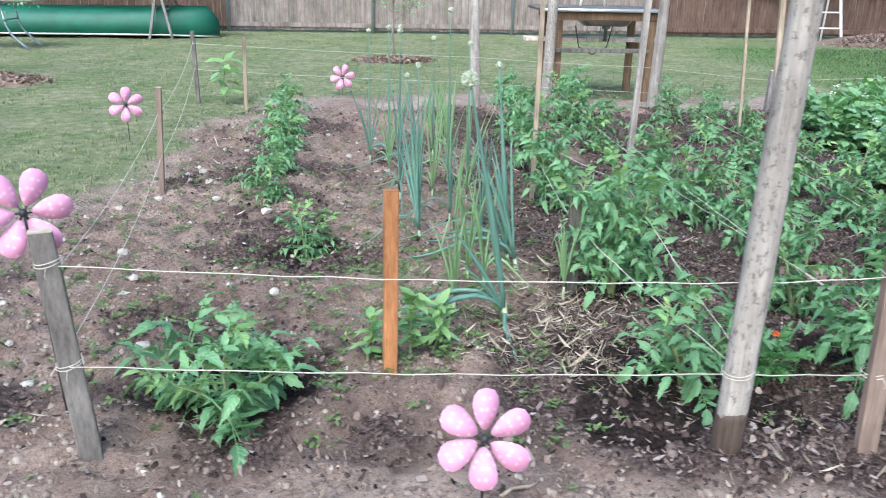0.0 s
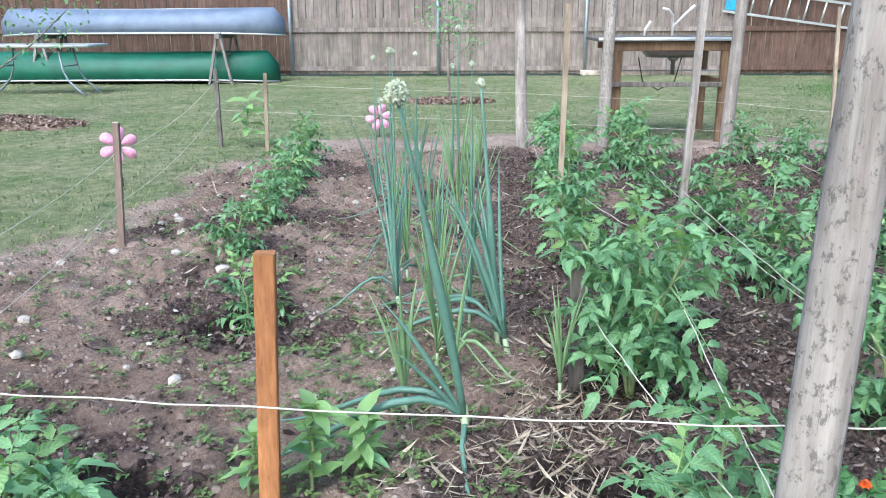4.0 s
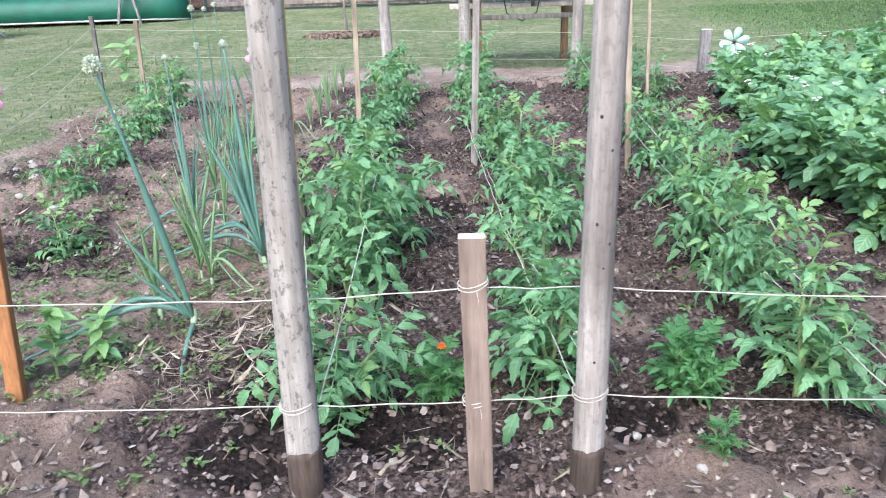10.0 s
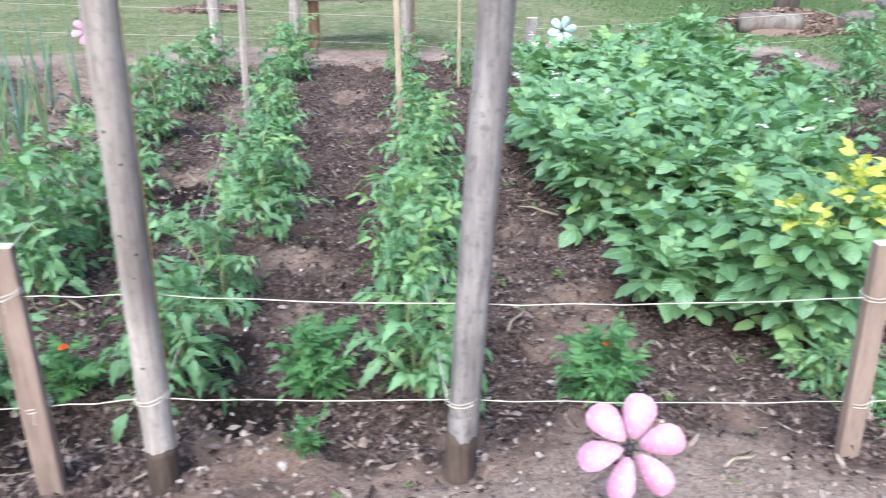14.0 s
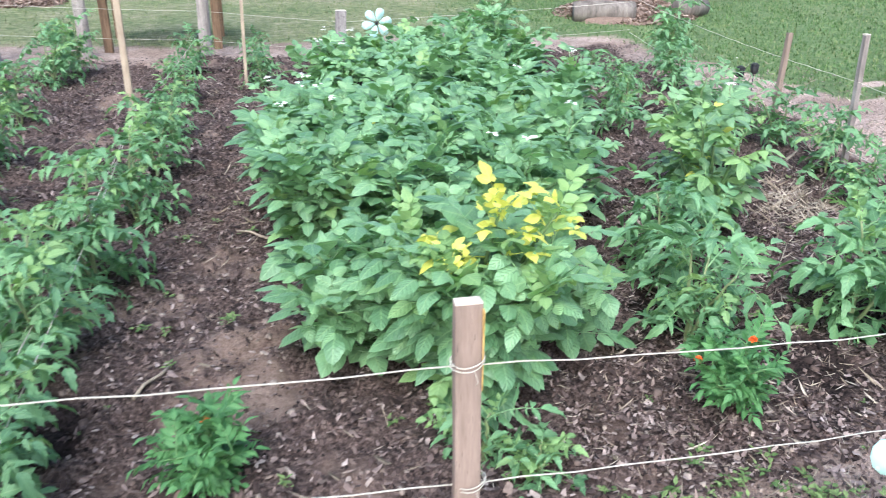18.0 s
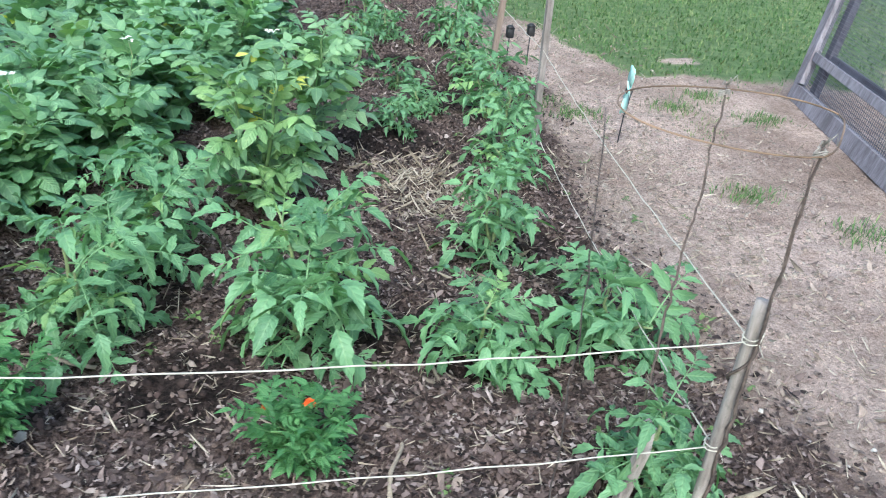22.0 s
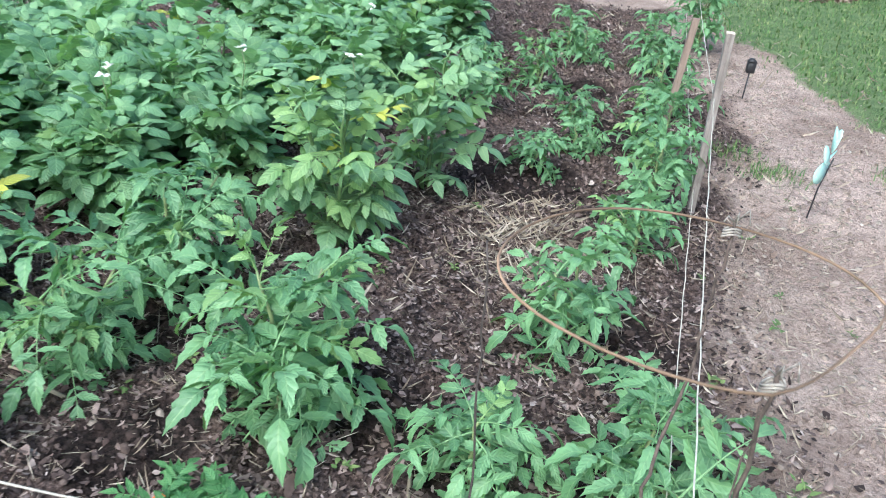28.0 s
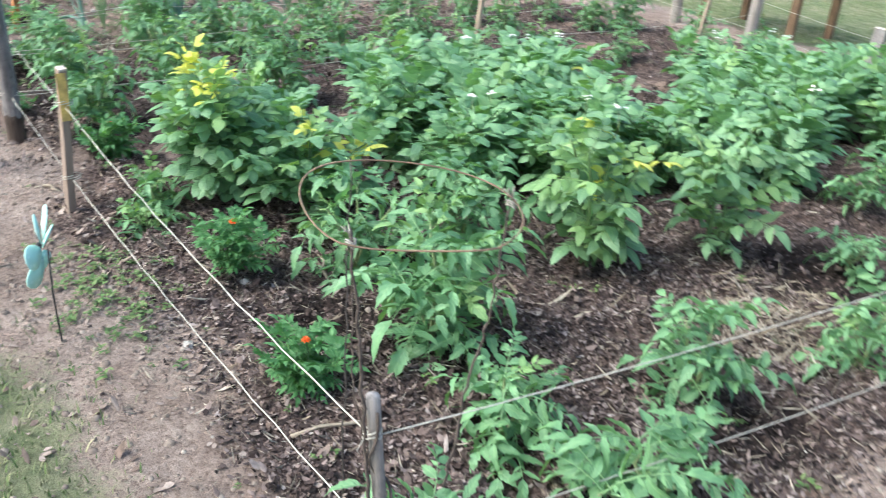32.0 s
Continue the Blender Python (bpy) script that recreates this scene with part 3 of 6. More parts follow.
def knot(x, y, z, r, parent_label="pale string wound round a post", turns=2, name="string_knot", lean=0.0):
    """Turns of string wound round a post of radius r."""
    sh = Shape()
    pts = []
    for i in range(turns * 16 + 1):
        a = 2 * math.pi * i / 16
        rr = r + 0.001 + 0.001 * math.sin(i * 1.7)
        pts.append((math.cos(a) * rr, math.sin(a) * rr, 0.016 * i / (turns * 16) * turns * 0.6 + 0.006 * math.sin(a + 1)))
    sh.tube(pts, 0.0014, 5)
    for k in range(1):
        a = -1.4 + k * 0.5
        sh.tube([(math.cos(a) * (r + .004), math.sin(a) * (r + .004), 0.005), (math.cos(a) * (r + .02), math.sin(a) * (r + .02), -0.01 - 0.01 * k), (math.cos(a) * (r + .012), math.sin(a) * (r + .012), -0.022 - 0.01 * k)], 0.0008, 4)
    th = thing(name, x, y, z, parent_label, "string knot", "string knots", data=sh.mesh(name, M_STRING))
    return th


# the front edge, from the lawn corner to the path corner
P0 = flat_stake(-0.835, 0.05, (-0.93, 0.16, 0.62), 0.058, 0.035, M_GREY, "dark grey weathered corner stake leaning in the soil", rz=20)
flat_stake(-0.035, 0.52, (-0.029, 0.593, 0.613), 0.045, 0.040, M_ORANGE, "orange brown wooden stake beside a pepper plant", rz=8, cut=False)
P1 = round_post(0.894, 0.019, (0.932, -0.003, 1.75), 0.040, M_POST, "tall grey weathered round post with a damp foot", seed=1)
flat_stake(1.314, 0.03, (1.303, 0.05, 0.642), 0.058, 0.028, M_TAN, "tan board stake with string tied round it")
P3 = round_post(1.57, 0.06, (1.597, 0.06, 1.75), 0.039, M_POST_B, "tall smooth grey round post with nail holes", seed=3)
round_post(2.306, 0.009, (2.398, -0.018, 1.75), 0.040, M_POST_C, "tall cracked grey round post leaning at the bed edge", seed=5)
P5 = flat_stake(3.335, -0.02, (3.337, 0.02, 0.59), 0.056, 0.030, M_TAN, "pale tan board stake beside the potato plants")
YELLOW_SIDE = plain("yellow_raw_wood", (0.62, 0.42, 0.13), 0.7, 0.0, 0.25, 30.0)
flat_stake(5.50, 0.0, (5.526, -0.02, 0.24), 0.026, 0.02, M_POST_B, "short pale pointed peg beside the corner post", "garden_peg", cut=False, point=True)
round_post(5.668, -0.03, (5.635, -0.08, 0.585), 0.0145, M_POST_B, "short grey corner post wrapped in dry vine", wet=0, group="corner post", seed=11)
# thin yellow plates for the raw cut wood on the stakes' upper sides
part("raw_side", Shape().box(0.0295, .0315, .012, .046, .39, .575, .0005), YELLOW_SIDE, P5, "yellow raw wood upper side of the stake", smooth=False)
part("raw_side", Shape().box(-.001, .001, -.014, .014, 0, .36, .0004).moved(Matrix.Translation((-.024, .064, .24)) @ Matrix(((1, 0, -.153, 0), (0, 1, .177, 0), (0, 0, 1, 0), (0, 0, 0, 1)))), YELLOW_SIDE, P0, "yellow raw wood upper side of the stake", smooth=False)
lower = [(-0.87, 0.08, 0.275), (0.899, 0.016, 0.257), (1.308, 0.055, 0.228), (1.574, 0.06, 0.233), (2.318, 0.006, 0.219), (3.345, 0.0, 0.155), (5.65, -0.05, 0.219)]
upper = [(-0.912, 0.14, 0.535), (1.304, 0.042, 0.526), (3.337, 0.011, 0.45), (5.637, -0.08, 0.497)]
for a, b in zip(lower, lower[1:]):
    string([a, b], "thin white cotton string along the bed edge", sag=0.006 if a[0] < 3 else 0.012)
upper_ways = [[upper[0], (0.905, 0.062, 0.503), upper[1]], [upper[1], (1.582, 0.102, 0.49), (2.335, 0.052, 0.456), upper[2]], [upper[2], upper[3]]]
for w in upper_ways:
    string(w, "thin white cotton string along the bed edge", sag=0.008 if w[0][0] < 3 else 0.017)
for (x, y, z), r in zip(lower, (0.033, 0.041, 0.032, 0.040, 0.041, 0.034, 0.017)):
    knot(x, y, z, r)
for (x, y, z), r in zip(upper, (0.033, 0.032, 0.034, 0.016)):
    knot(x, y, z, r, turns=2)

# the far sides of the bed
flat_stake(-1.361, 2.82, (-1.328, 2.832, 0.608), 0.030, 0.022, M_TAN, "thin brown stake with string beside the lawn", "garden_stake", "side stakes")
flat_stake(-1.826, 5.97, (-1.865, 6.11, 0.667), 0.036, 0.028, M_GREY, "dark grey corner stake at the back of the bed", "garden_stake", "side stakes", cut=False)
flat_stake(-1.33, 5.65, (-1.315, 5.67, 0.658), 0.030, 0.022, M_BAMBOO, "thin pale stake at the back of the bed", "garden_stake", "side stakes", cut=False)
round_post(0.82, 6.06, (0.765, 6.25, 2.0), 0.05, M_POST_B, "tall grey round post at the back of the bed", wet=0, group="back posts", seed=7)
round_post(1.525, 6.15, (1.545, 5.98, 2.0), 0.052, M_POST, "tall grey round post at the back of the bed", wet=0, group="back posts", seed=8)
round_post(2.52, 5.88, (2.58, 5.88, 2.0), 0.052, M_POST_B, "tall grey round post at the back of the bed", wet=0, group="back posts", seed=9)
flat_stake(3.66, 5.79, (3.67, 5.79, 0.395), 0.09, 0.05, M_POST_C, "wide grey board post at the back of the bed", "garden_stake", "side stakes")
flat_stake(5.97, 2.22, (5.947, 2.23, 0.696), 0.028, 0.028, M_POST_B, "thin pale grey stake on the path side of the bed", "garden_stake", "side stakes")
flat_stake(5.86, 2.75, (5.90, 2.78, 0.62), 0.028, 0.028, M_TAN, "thin brown stake tied with string", "garden_stake", "side stakes", cut=False)
for z0 in (0.20, 0.44):
    string([(-0.93, 0.10, z0 + 0.04), (-1.34, 2.82, z0 + 0.02)], "slack white string along the side of the bed", sag=0.02)
    string([(-1.34, 2.82, z0 + 0.02), (-1.85, 6.05, z0 + 0.14)], "slack white string along the side of the bed", sag=0.02)
    string([(-1.85, 6.05, z0 + 0.12), (0.81, 6.06, z0 + 0.02), (2.53, 5.88, z0 - 0.04), (3.67, 5.79, z0 - 0.14), (6.2, 5.5, z0 + 0.02)], "long white string along the back of the bed", sag=0.004)
string([(5.637, -0.08, 0.497), (5.945, 2.20, 0.46), (6.2, 5.5, 0.50)], "white string along the path side of the bed", sag=0.01)
string([(5.65, -0.05, 0.219), (5.955, 2.20, 0.10), (6.2, 5.5, 0.20)], "white string along the path side of the bed", sag=0.01)

# stakes inside the rows, and the strings that hold the tomatoes
ROWSTAKES = [
    (0.735, 1.26, (0.72, 1.25, 0.46), 0.045, 0.03, M_GREY, "short dark grey stake inside a tomato plant"),
    (0.816, 2.746, (0.837, 2.84, 1.15), 0.026, 0.022, M_BAMBOO, "tall thin pale stake in the tomato row"),
    (1.449, 2.965, (1.489, 2.98, 1.25), 0.036, 0.028, M_POST_B, "tall grey stake in the tomato row"),
    (2.322, 2.88, (2.304, 3.02, 1.25), 0.032, 0.022, M_BAMBOO, "tall thin pale stake in the tomato row"),
    (2.86, 4.60, (2.88, 4.80, 1.15), 0.022, 0.022, M_BAMBOO, "tall thin tan stake in the tomato row"),
]
for x, y, top, w, d, mat, lab in ROWSTAKES:
    flat_stake(x, y, top, w, d, mat, lab, "row_stake", "row stakes", cut=False)
for a, b, z0, z1 in (((0.93, 0.03), (0.735, 1.24), 0.25, 0.28), ((0.735, 1.28), (0.82, 2.72), 0.28, 0.26), ((0.82, 2.76), (0.83, 6.0), 0.26, 0.24),
                     ((0.945, 0.03), (1.00, 1.50), 0.26, 0.40), ((1.00, 1.50), (0.84, 2.72), 0.40, 0.34),
                     ((1.60, 0.05), (1.44, 2.81), 0.24, 0.20), ((1.545, 0.05), (1.40, 2.81), 0.24, 0.30), ((1.44, 2.85), (1.50, 5.98), 0.22, 0.28),
                     ((2.28, 0.02), (2.30, 2.94), 0.22, 0.24), ((2.35, 0.02), (2.34, 2.94), 0.22, 0.32), ((2.30, 2.98), (2.52, 5.85), 0.26, 0.28)):
    string([(a[0], a[1], z0), (b[0], b[1], z1)], "slack white string along a tomato row", sag=0.012, group="row strings")

# ---- plants ----
def leaflet(length, width, fold=0.35, droop=0.35, lobes=0, seed=0, steps=6, shape=0.42):
    """One leaf blade along +x from the origin: folded on its midrib, drooping to its tip, its edge lobed. Returns vertices and faces."""
    r = random.Random(seed)
    vs, fs = [], []
    for i in range(steps + 1):
        s = i / steps
        w = width / 2 * (math.sin(math.pi * s ** (0.48 + shape * 0.5)) ** (0.95 if fold > 0 else 0.72) if 0 < s < 1 else 0.0)
        if lobes and 0 < i < steps:
            w *= (0.86 if i % 2 == 0 else 1.08) if lobes > 1 else (0.78, 1.06, 0.92)[i % 3]
        z = -droop * length * s * s + 0.02 * length * math.sin(s * 9 + seed)
        x = length * s * (1 - 0.15 * droop * s)
        if i in (0, steps):
            vs.append(Vector((x, 0, z)))
        else:
            jl, jr = 1 + r.uniform(-.12, .12), 1 + r.uniform(-.12, .12)
            ahead = length * (0.055 if lobes > 1 else 0.03) if lobes and i % 2 else 0
            sag = 0.4 * w * fold if lobes and i % 2 else 0
            vs += [Vector((x + ahead, w * jl, z + w * fold - sag)), Vector((x, 0, z)), Vector((x + ahead, -w * jr, z + w * fold - sag))]
    for i in range(steps):
        if i == 0:
            fs += [(0, 2, 1), (0, 3, 2)]
        elif i == steps - 1:
            b = 1 + 3 * (i - 1)
            t = len(vs) - 1
            fs += [(b, b + 1, t), (b + 1, b + 2, t)]
        else:
            a, b = 1 + 3 * (i - 1), 1 + 3 * i
            fs += [(a, a + 1, b + 1, b), (a + 1, a + 2, b + 2, b + 1)]
    return vs, fs


def compound_leaf(length, pairs, leaf_len, leaf_wid, lobes=0, droop=0.6, seed=0, end=1.25, mat=None, spread=62, curl=0.3, steps=6, small=0.0, end_drop=20, shape=0.42, twist=25, cup=(.15, .45)):
    """A stalk along +x, bending down, with leaflets in pairs and one at its end. It carries how near each point is to a midrib and how far along its leaflet."""
    r = random.Random(seed)
    sh = Shape()
    rib, run = [], []

    def at(s):
        return Vector((length * s * (1 - 0.25 * droop * s), 0, length * (0.18 * s - droop * 0.8 * s * s)))

    def blade(m, ll, ww, fold, dr, lob, sd, st):
        vs, fs = leaflet(ll, ww, fold, dr, lob, sd, st, shape)
        sh.add([m @ v for v in vs], fs)
        rib.extend([1.0] + [0.0, 1.0, 0.0] * (st - 1) + [1.0])
        run.extend([0.0] + [i / st for i in range(1, st) for _ in range(3)] + [1.0])

    pts = [at(s) for s in (0, 0.25, 0.5, 0.75, 1.0)]
    sh.tube(pts, [0.012 * length + 0.0012, 0.011 * length + 0.001, 0.010 * length, 0.008 * length, 0.005 * length], 4, cap=False)
    rib.extend([1.0] * len(sh.v))
    run.extend([0.0] * len(sh.v))
    slots = [(0.30 + 0.58 * i / max(1, pairs - 1), side) for i in range(pairs) for side in (1, -1)]
    if pairs == 1:
        slots = [(0.6, 1), (0.6, -1)]
    for s, side in slots:
        s = min(0.95, s + r.uniform(-.03, .03))
        k = (0.72 + 0.38 * math.sin(math.pi * min(1, s))) * r.uniform(.82, 1.15)
        slope = math.degrees(math.atan2(0.18 - 1.6 * droop * s * 0.8, 1))
        m = Matrix.Translation(at(s)) @ pose(0, 0, 0, 0, -slope * 0.8, 0).to_3x3().to_4x4() @ pose(0, 0, 0, r.uniform(-twist, twist), r.uniform(-.6 * twist, .6 * twist), side * (spread + r.uniform(-14, 14)))
        blade(m, leaf_len * k, leaf_wid * k, r.uniform(*cup), curl * r.uniform(-.4, 1.6), lobes, r.randint(0, 999), steps)
        if small:
            m2 = Matrix.Translation(at(max(0.1, s - 0.1))) @ pose(0, 0, 0, r.uniform(-30, 30), r.uniform(-10, 30), side * r.uniform(60, 90))
            blade(m2, leaf_len * small * r.uniform(.7, 1.3), leaf_wid * small, .25, .3, 1, r.randint(0, 99), 4)
    m = Matrix.Translation(at(1.0)) @ pose(0, 0, 0, r.uniform(-15, 15), end_drop + 36 * droop, r.uniform(-10, 10))
    blade(m, leaf_len * end, leaf_wid * end, (cup[0] + cup[1]) / 2, curl * 1.2, lobes, seed + 5, steps)
    me = sh.mesh("leaf", mat)
    for nm, vals in (("rib", rib), ("run", run)):
        me.attributes.new(nm, 'FLOAT', 'POINT').data.foreach_set("value", vals)
    return me


TOMATO_LEAVES = [compound_leaf(0.178 + .018 * (s % 3), 3, 0.064 + .008 * (s % 3), 0.028 + .004 * (s % 2), 2, d, s, 1.2, M_TOMATO, 60 + 6 * (s % 3), steps=9, small=.38, curl=0.6, twist=42, end_drop=12, shape=.4, cup=(.2, .7)) for s, d in enumerate((0.15, 0.35, 0.6, 0.85, 0.5, 1.0, 0.25, 0.7))]
TOMATO_FINE = [compound_leaf(0.165 + .018 * (s % 3), 4, 0.046 + .007 * (s % 3), 0.022 + .003 * (s % 2), 2, d, s + 130, 1.25, M_TOMATO, 58 + 7 * (s % 3), steps=9, small=.4, curl=0.6, twist=45, end_drop=12, shape=.4, cup=(.2, .8)) for s, d in enumerate((0.15, 0.35, 0.6, 0.9, 0.5, 1.0, 0.25, 0.7))]
TOMATO_LIGHT = [compound_leaf(0.15, 3, 0.052, 0.025, 2, d, s + 20, 1.2, M_LIME, 58, steps=9, small=.36, curl=0.45, twist=38, end_drop=8, shape=.4, cup=(.2, .7)) for s, d in enumerate((0.1, 0.4))]
POTATO_LEAVES = [compound_leaf(0.108 + .010 * (s % 3), 2 + s % 2, 0.047 + .005 * (s % 3), 0.033 + .003 * (s % 2), 0, d, s + 40, 1.25, M_POTATO, 62, steps=6, small=.3, curl=0.42, end_drop=0, shape=.46, twist=24, cup=(-.42, -.1)) for s, d in enumerate((0.02, 0.15, 0.3, 0.45, 0.22, 0.1, 0.35, 0.06))]
TALL_LEAVES = [compound_leaf(0.15, 3, 0.064, 0.034, 0, d, s + 90, 1.2, M_TALL if s < 4 else M_LIME, 58, steps=6, small=.3, curl=0.45, end_drop=8, shape=.46, twist=25, cup=(-.35, .2)) for s, d in enumerate((0.0, 0.15, 0.3, 0.45, 0.1))]
POTATO_YELLOW = [compound_leaf(0.10, 2, 0.046, 0.030, 0, d, s + 60, 1.2, M_YELLOW, 58, curl=0.4, end_drop=-2, shape=.46, cup=(-.35, .1)) for s, d in enumerate((0.1, 0.3))]
POTATO_LIME = [compound_leaf(0.11, 3, 0.046, 0.031, 0, d, s + 70, 1.2, M_LIME, 60, curl=0.35, end_drop=-2, shape=.46, cup=(-.35, .1)) for s, d in enumerate((0.05, 0.25))]
MARI_LEAVES = [compound_leaf(0.070, 5, 0.026, 0.0105, 0, d, s + 80, 1.15, M_MARI, 52, curl=0.35, steps=5, end_drop=5) for s, d in enumerate((0.05, 0.2, 0.4, 0.3))]


def leaf_matrix(p, az, tilt, roll, s):
    return Matrix.Translation(p) @ pose(0, 0, 0, 0, 0, az) @ pose(0, 0, 0, roll, tilt, 0) @ Matrix.Diagonal((s, s, s, 1))


def stem_path(base, az, out, h, r, n=6):
    pts = []
    for i in range(n + 1):
        k = i / n
        pts.append(Vector((base.x + math.cos(az) * out * k ** 1.4 + r.uniform(-.008, .008) * (k > 0), base.y + math.sin(az) * out * k ** 1.4 + r.uniform(-.008, .008) * (k > 0), base.z + h * (1 - (1 - k) ** 1.25 * 1.0) * (0.98 + 0.02 * k))))
    pts[0] = Vector(base)
    return pts


def along(pts, k):
    f = k * (len(pts) - 1)
    i = min(int(f), len(pts) - 2)
    return pts[i].lerp(pts[i + 1], f - i)


def tomato(x, y, h, spread, seed, label="green leafy tomato plant in the mulch", n=None, light=0.12, size=1.0, stems=None, lean=(0, 0), leaves=None):
    r = random.Random(seed)
    th = thing("tomato_plant", x, y, gz(x, y) - 0.01, label, "tomato plant", "tomato plants")
    low = spread > h
    k = stems or (4 if low else 3 if spread > 0.2 else 2)
    n = n or int(20 + 125 * spread * h * 2.2)
    a0 = r.uniform(0, 6.28)
    paths = []
    for s in range(k):
        hh = h * (1.0 if s == 0 else r.uniform(.65, .95))
        out = spread * (0.12 if s == 0 else r.uniform(.55, .9) if low else r.uniform(.35, .75))
        pts = stem_path(Vector((0, 0, -0.02)), a0 + s * 6.28 / k + r.uniform(-.4, .4), out, hh + 0.02, r)
        pts = [p + Vector((lean[0], lean[1], 0)) * (i / 6) ** 1.3 for i, p in enumerate(pts)]
        paths.append(pts)
        part("stem", Shape().tube(pts, [0.008, 0.0075, 0.007, 0.006, 0.005, 0.004, 0.003], 6), M_STEM_P, th)
    for i in range(n):
        pts = paths[i % k]
        q = 0.16 + 0.84 * ((i // k + r.random()) / max(1, n // k))
        q = min(1, q)
        p = along(pts, q)
        az = math.degrees(i * 2.399 + r.uniform(-.4, .4))
        sc = size * (0.55 + 0.48 * spread / 0.25 * (1 - 0.45 * q)) * r.uniform(.75, 1.15)
        sc = min(sc, 1.3 * size)
        tilt = 5 - 75 * q ** 2 * r.uniform(.4, 1.0) if q > 0.8 else r.uniform(-45, 15)
        me = r.choice(TOMATO_LIGHT) if r.random() < light * q * .8 else r.choice(leaves or TOMATO_LEAVES)
        part("leaf", me, None, th, m=leaf_matrix(p, az, tilt, r.uniform(-35, 35), sc))
    return th


def flower_cluster(parent, p, r, count=5, size=0.014):
    for i in range(count):
        o = p + Vector((r.uniform(-.022, .022), r.uniform(-.022, .022), r.uniform(0, .02)))
        sh = Shape()
        for k in range(5):
            vs, fs = leaflet(size, size * .85, 0.1, 0.2, 0, k, 4)
            m = Matrix.Translation(o) @ pose(0, 0, 0, r.uniform(-20, 20), r.uniform(-30, 10), k * 72)
            sh.add([m @ v for v in vs], fs)
        part("flower", sh, M_WHITEFL, parent, "white potato blossom")


def potato(x, y, h, spread, seed, n=70, yellow=0.0, flowers=0, label="bushy dark green potato plant in the bed", size=1.0, lime=0.04, stems=6, leaves=None):
    r = random.Random(seed)
    th = thing("potato_plant", x, y, gz(x, y) - 0.01, label, "potato plant", "potato plants")
    paths = []
    for s in range(stems):
        az = s * 6.28 / stems + r.uniform(-.3, .3)
        out = spread * (0.15 if s == 0 else r.uniform(.45, .95))
        if yellow > .3 and s < 2:
            # the two yellowing shoots stand towards the bed edge
            az, out = (-1.3, .13) if s == 0 else (-.7, .22)
        pts = stem_path(Vector((r.uniform(-.03, .03), r.uniform(-.03, .03), -0.02)), az, out, h * (1.1 if s == 0 and yellow > .3 else 1 if s == 0 else 1.06 if yellow > .3 and s == 1 else r.uniform(.72, 1.0)), r)
        paths.append((pts, az))
        part("stem", Shape().tube(pts, [0.008, 0.008, 0.0075, 0.007, 0.006, 0.005, 0.003], 6), M_STEM, th)
    for i in range(n):
        pts, _ = paths[i % stems]
        q = min(1.0, 0.12 + 0.88 * ((i // stems + r.random()) / max(1, n // stems)))
        p = along(pts, q)
        az = math.degrees(i * 2.399 + r.uniform(-.5, .5))
        sc = size * r.uniform(.85, 1.25) * (1.15 - 0.25 * q)
        tilt = r.uniform(-60, -10) if q > 0.85 else r.uniform(-40, 5)
        t = r.random()
        if yellow > .3 and (q > 0.78 and i % stems < 2 or q > .90):
            # the growing tips have turned yellow and stayed small
            me = r.choice(POTATO_YELLOW if i % stems < 2 and t < .62 or t < .22 else POTATO_LIME)
            sc, tilt = sc * .72, tilt - 12
        elif yellow and q > 0.55 and i % stems < 2 and t < yellow * (.9 if yellow > .3 else 2.2):
            me = r.choice(POTATO_YELLOW if r.random() < .5 else POTATO_LIME)
        elif t < lime + yellow * 0.15:
            me = r.choice(POTATO_LIME)
        else:
            me = r.choice(leaves or POTATO_LEAVES)
        part("leaf", me, None, th, m=leaf_matrix(p, az, tilt, r.uniform(-18, 18), sc))
    for i in range(flowers):
        pts, _ = paths[(i * 2) % stems]
        tip = pts[-1] + Vector((0, 0, 0.10))
        stalk = part("flower_stalk", Shape().tube([pts[-1], pts[-1] + Vector((0.01, 0, .05)), tip], 0.0018, 4), M_STEM_P, th)
        flower_cluster(stalk, tip, r, 4)
    return th


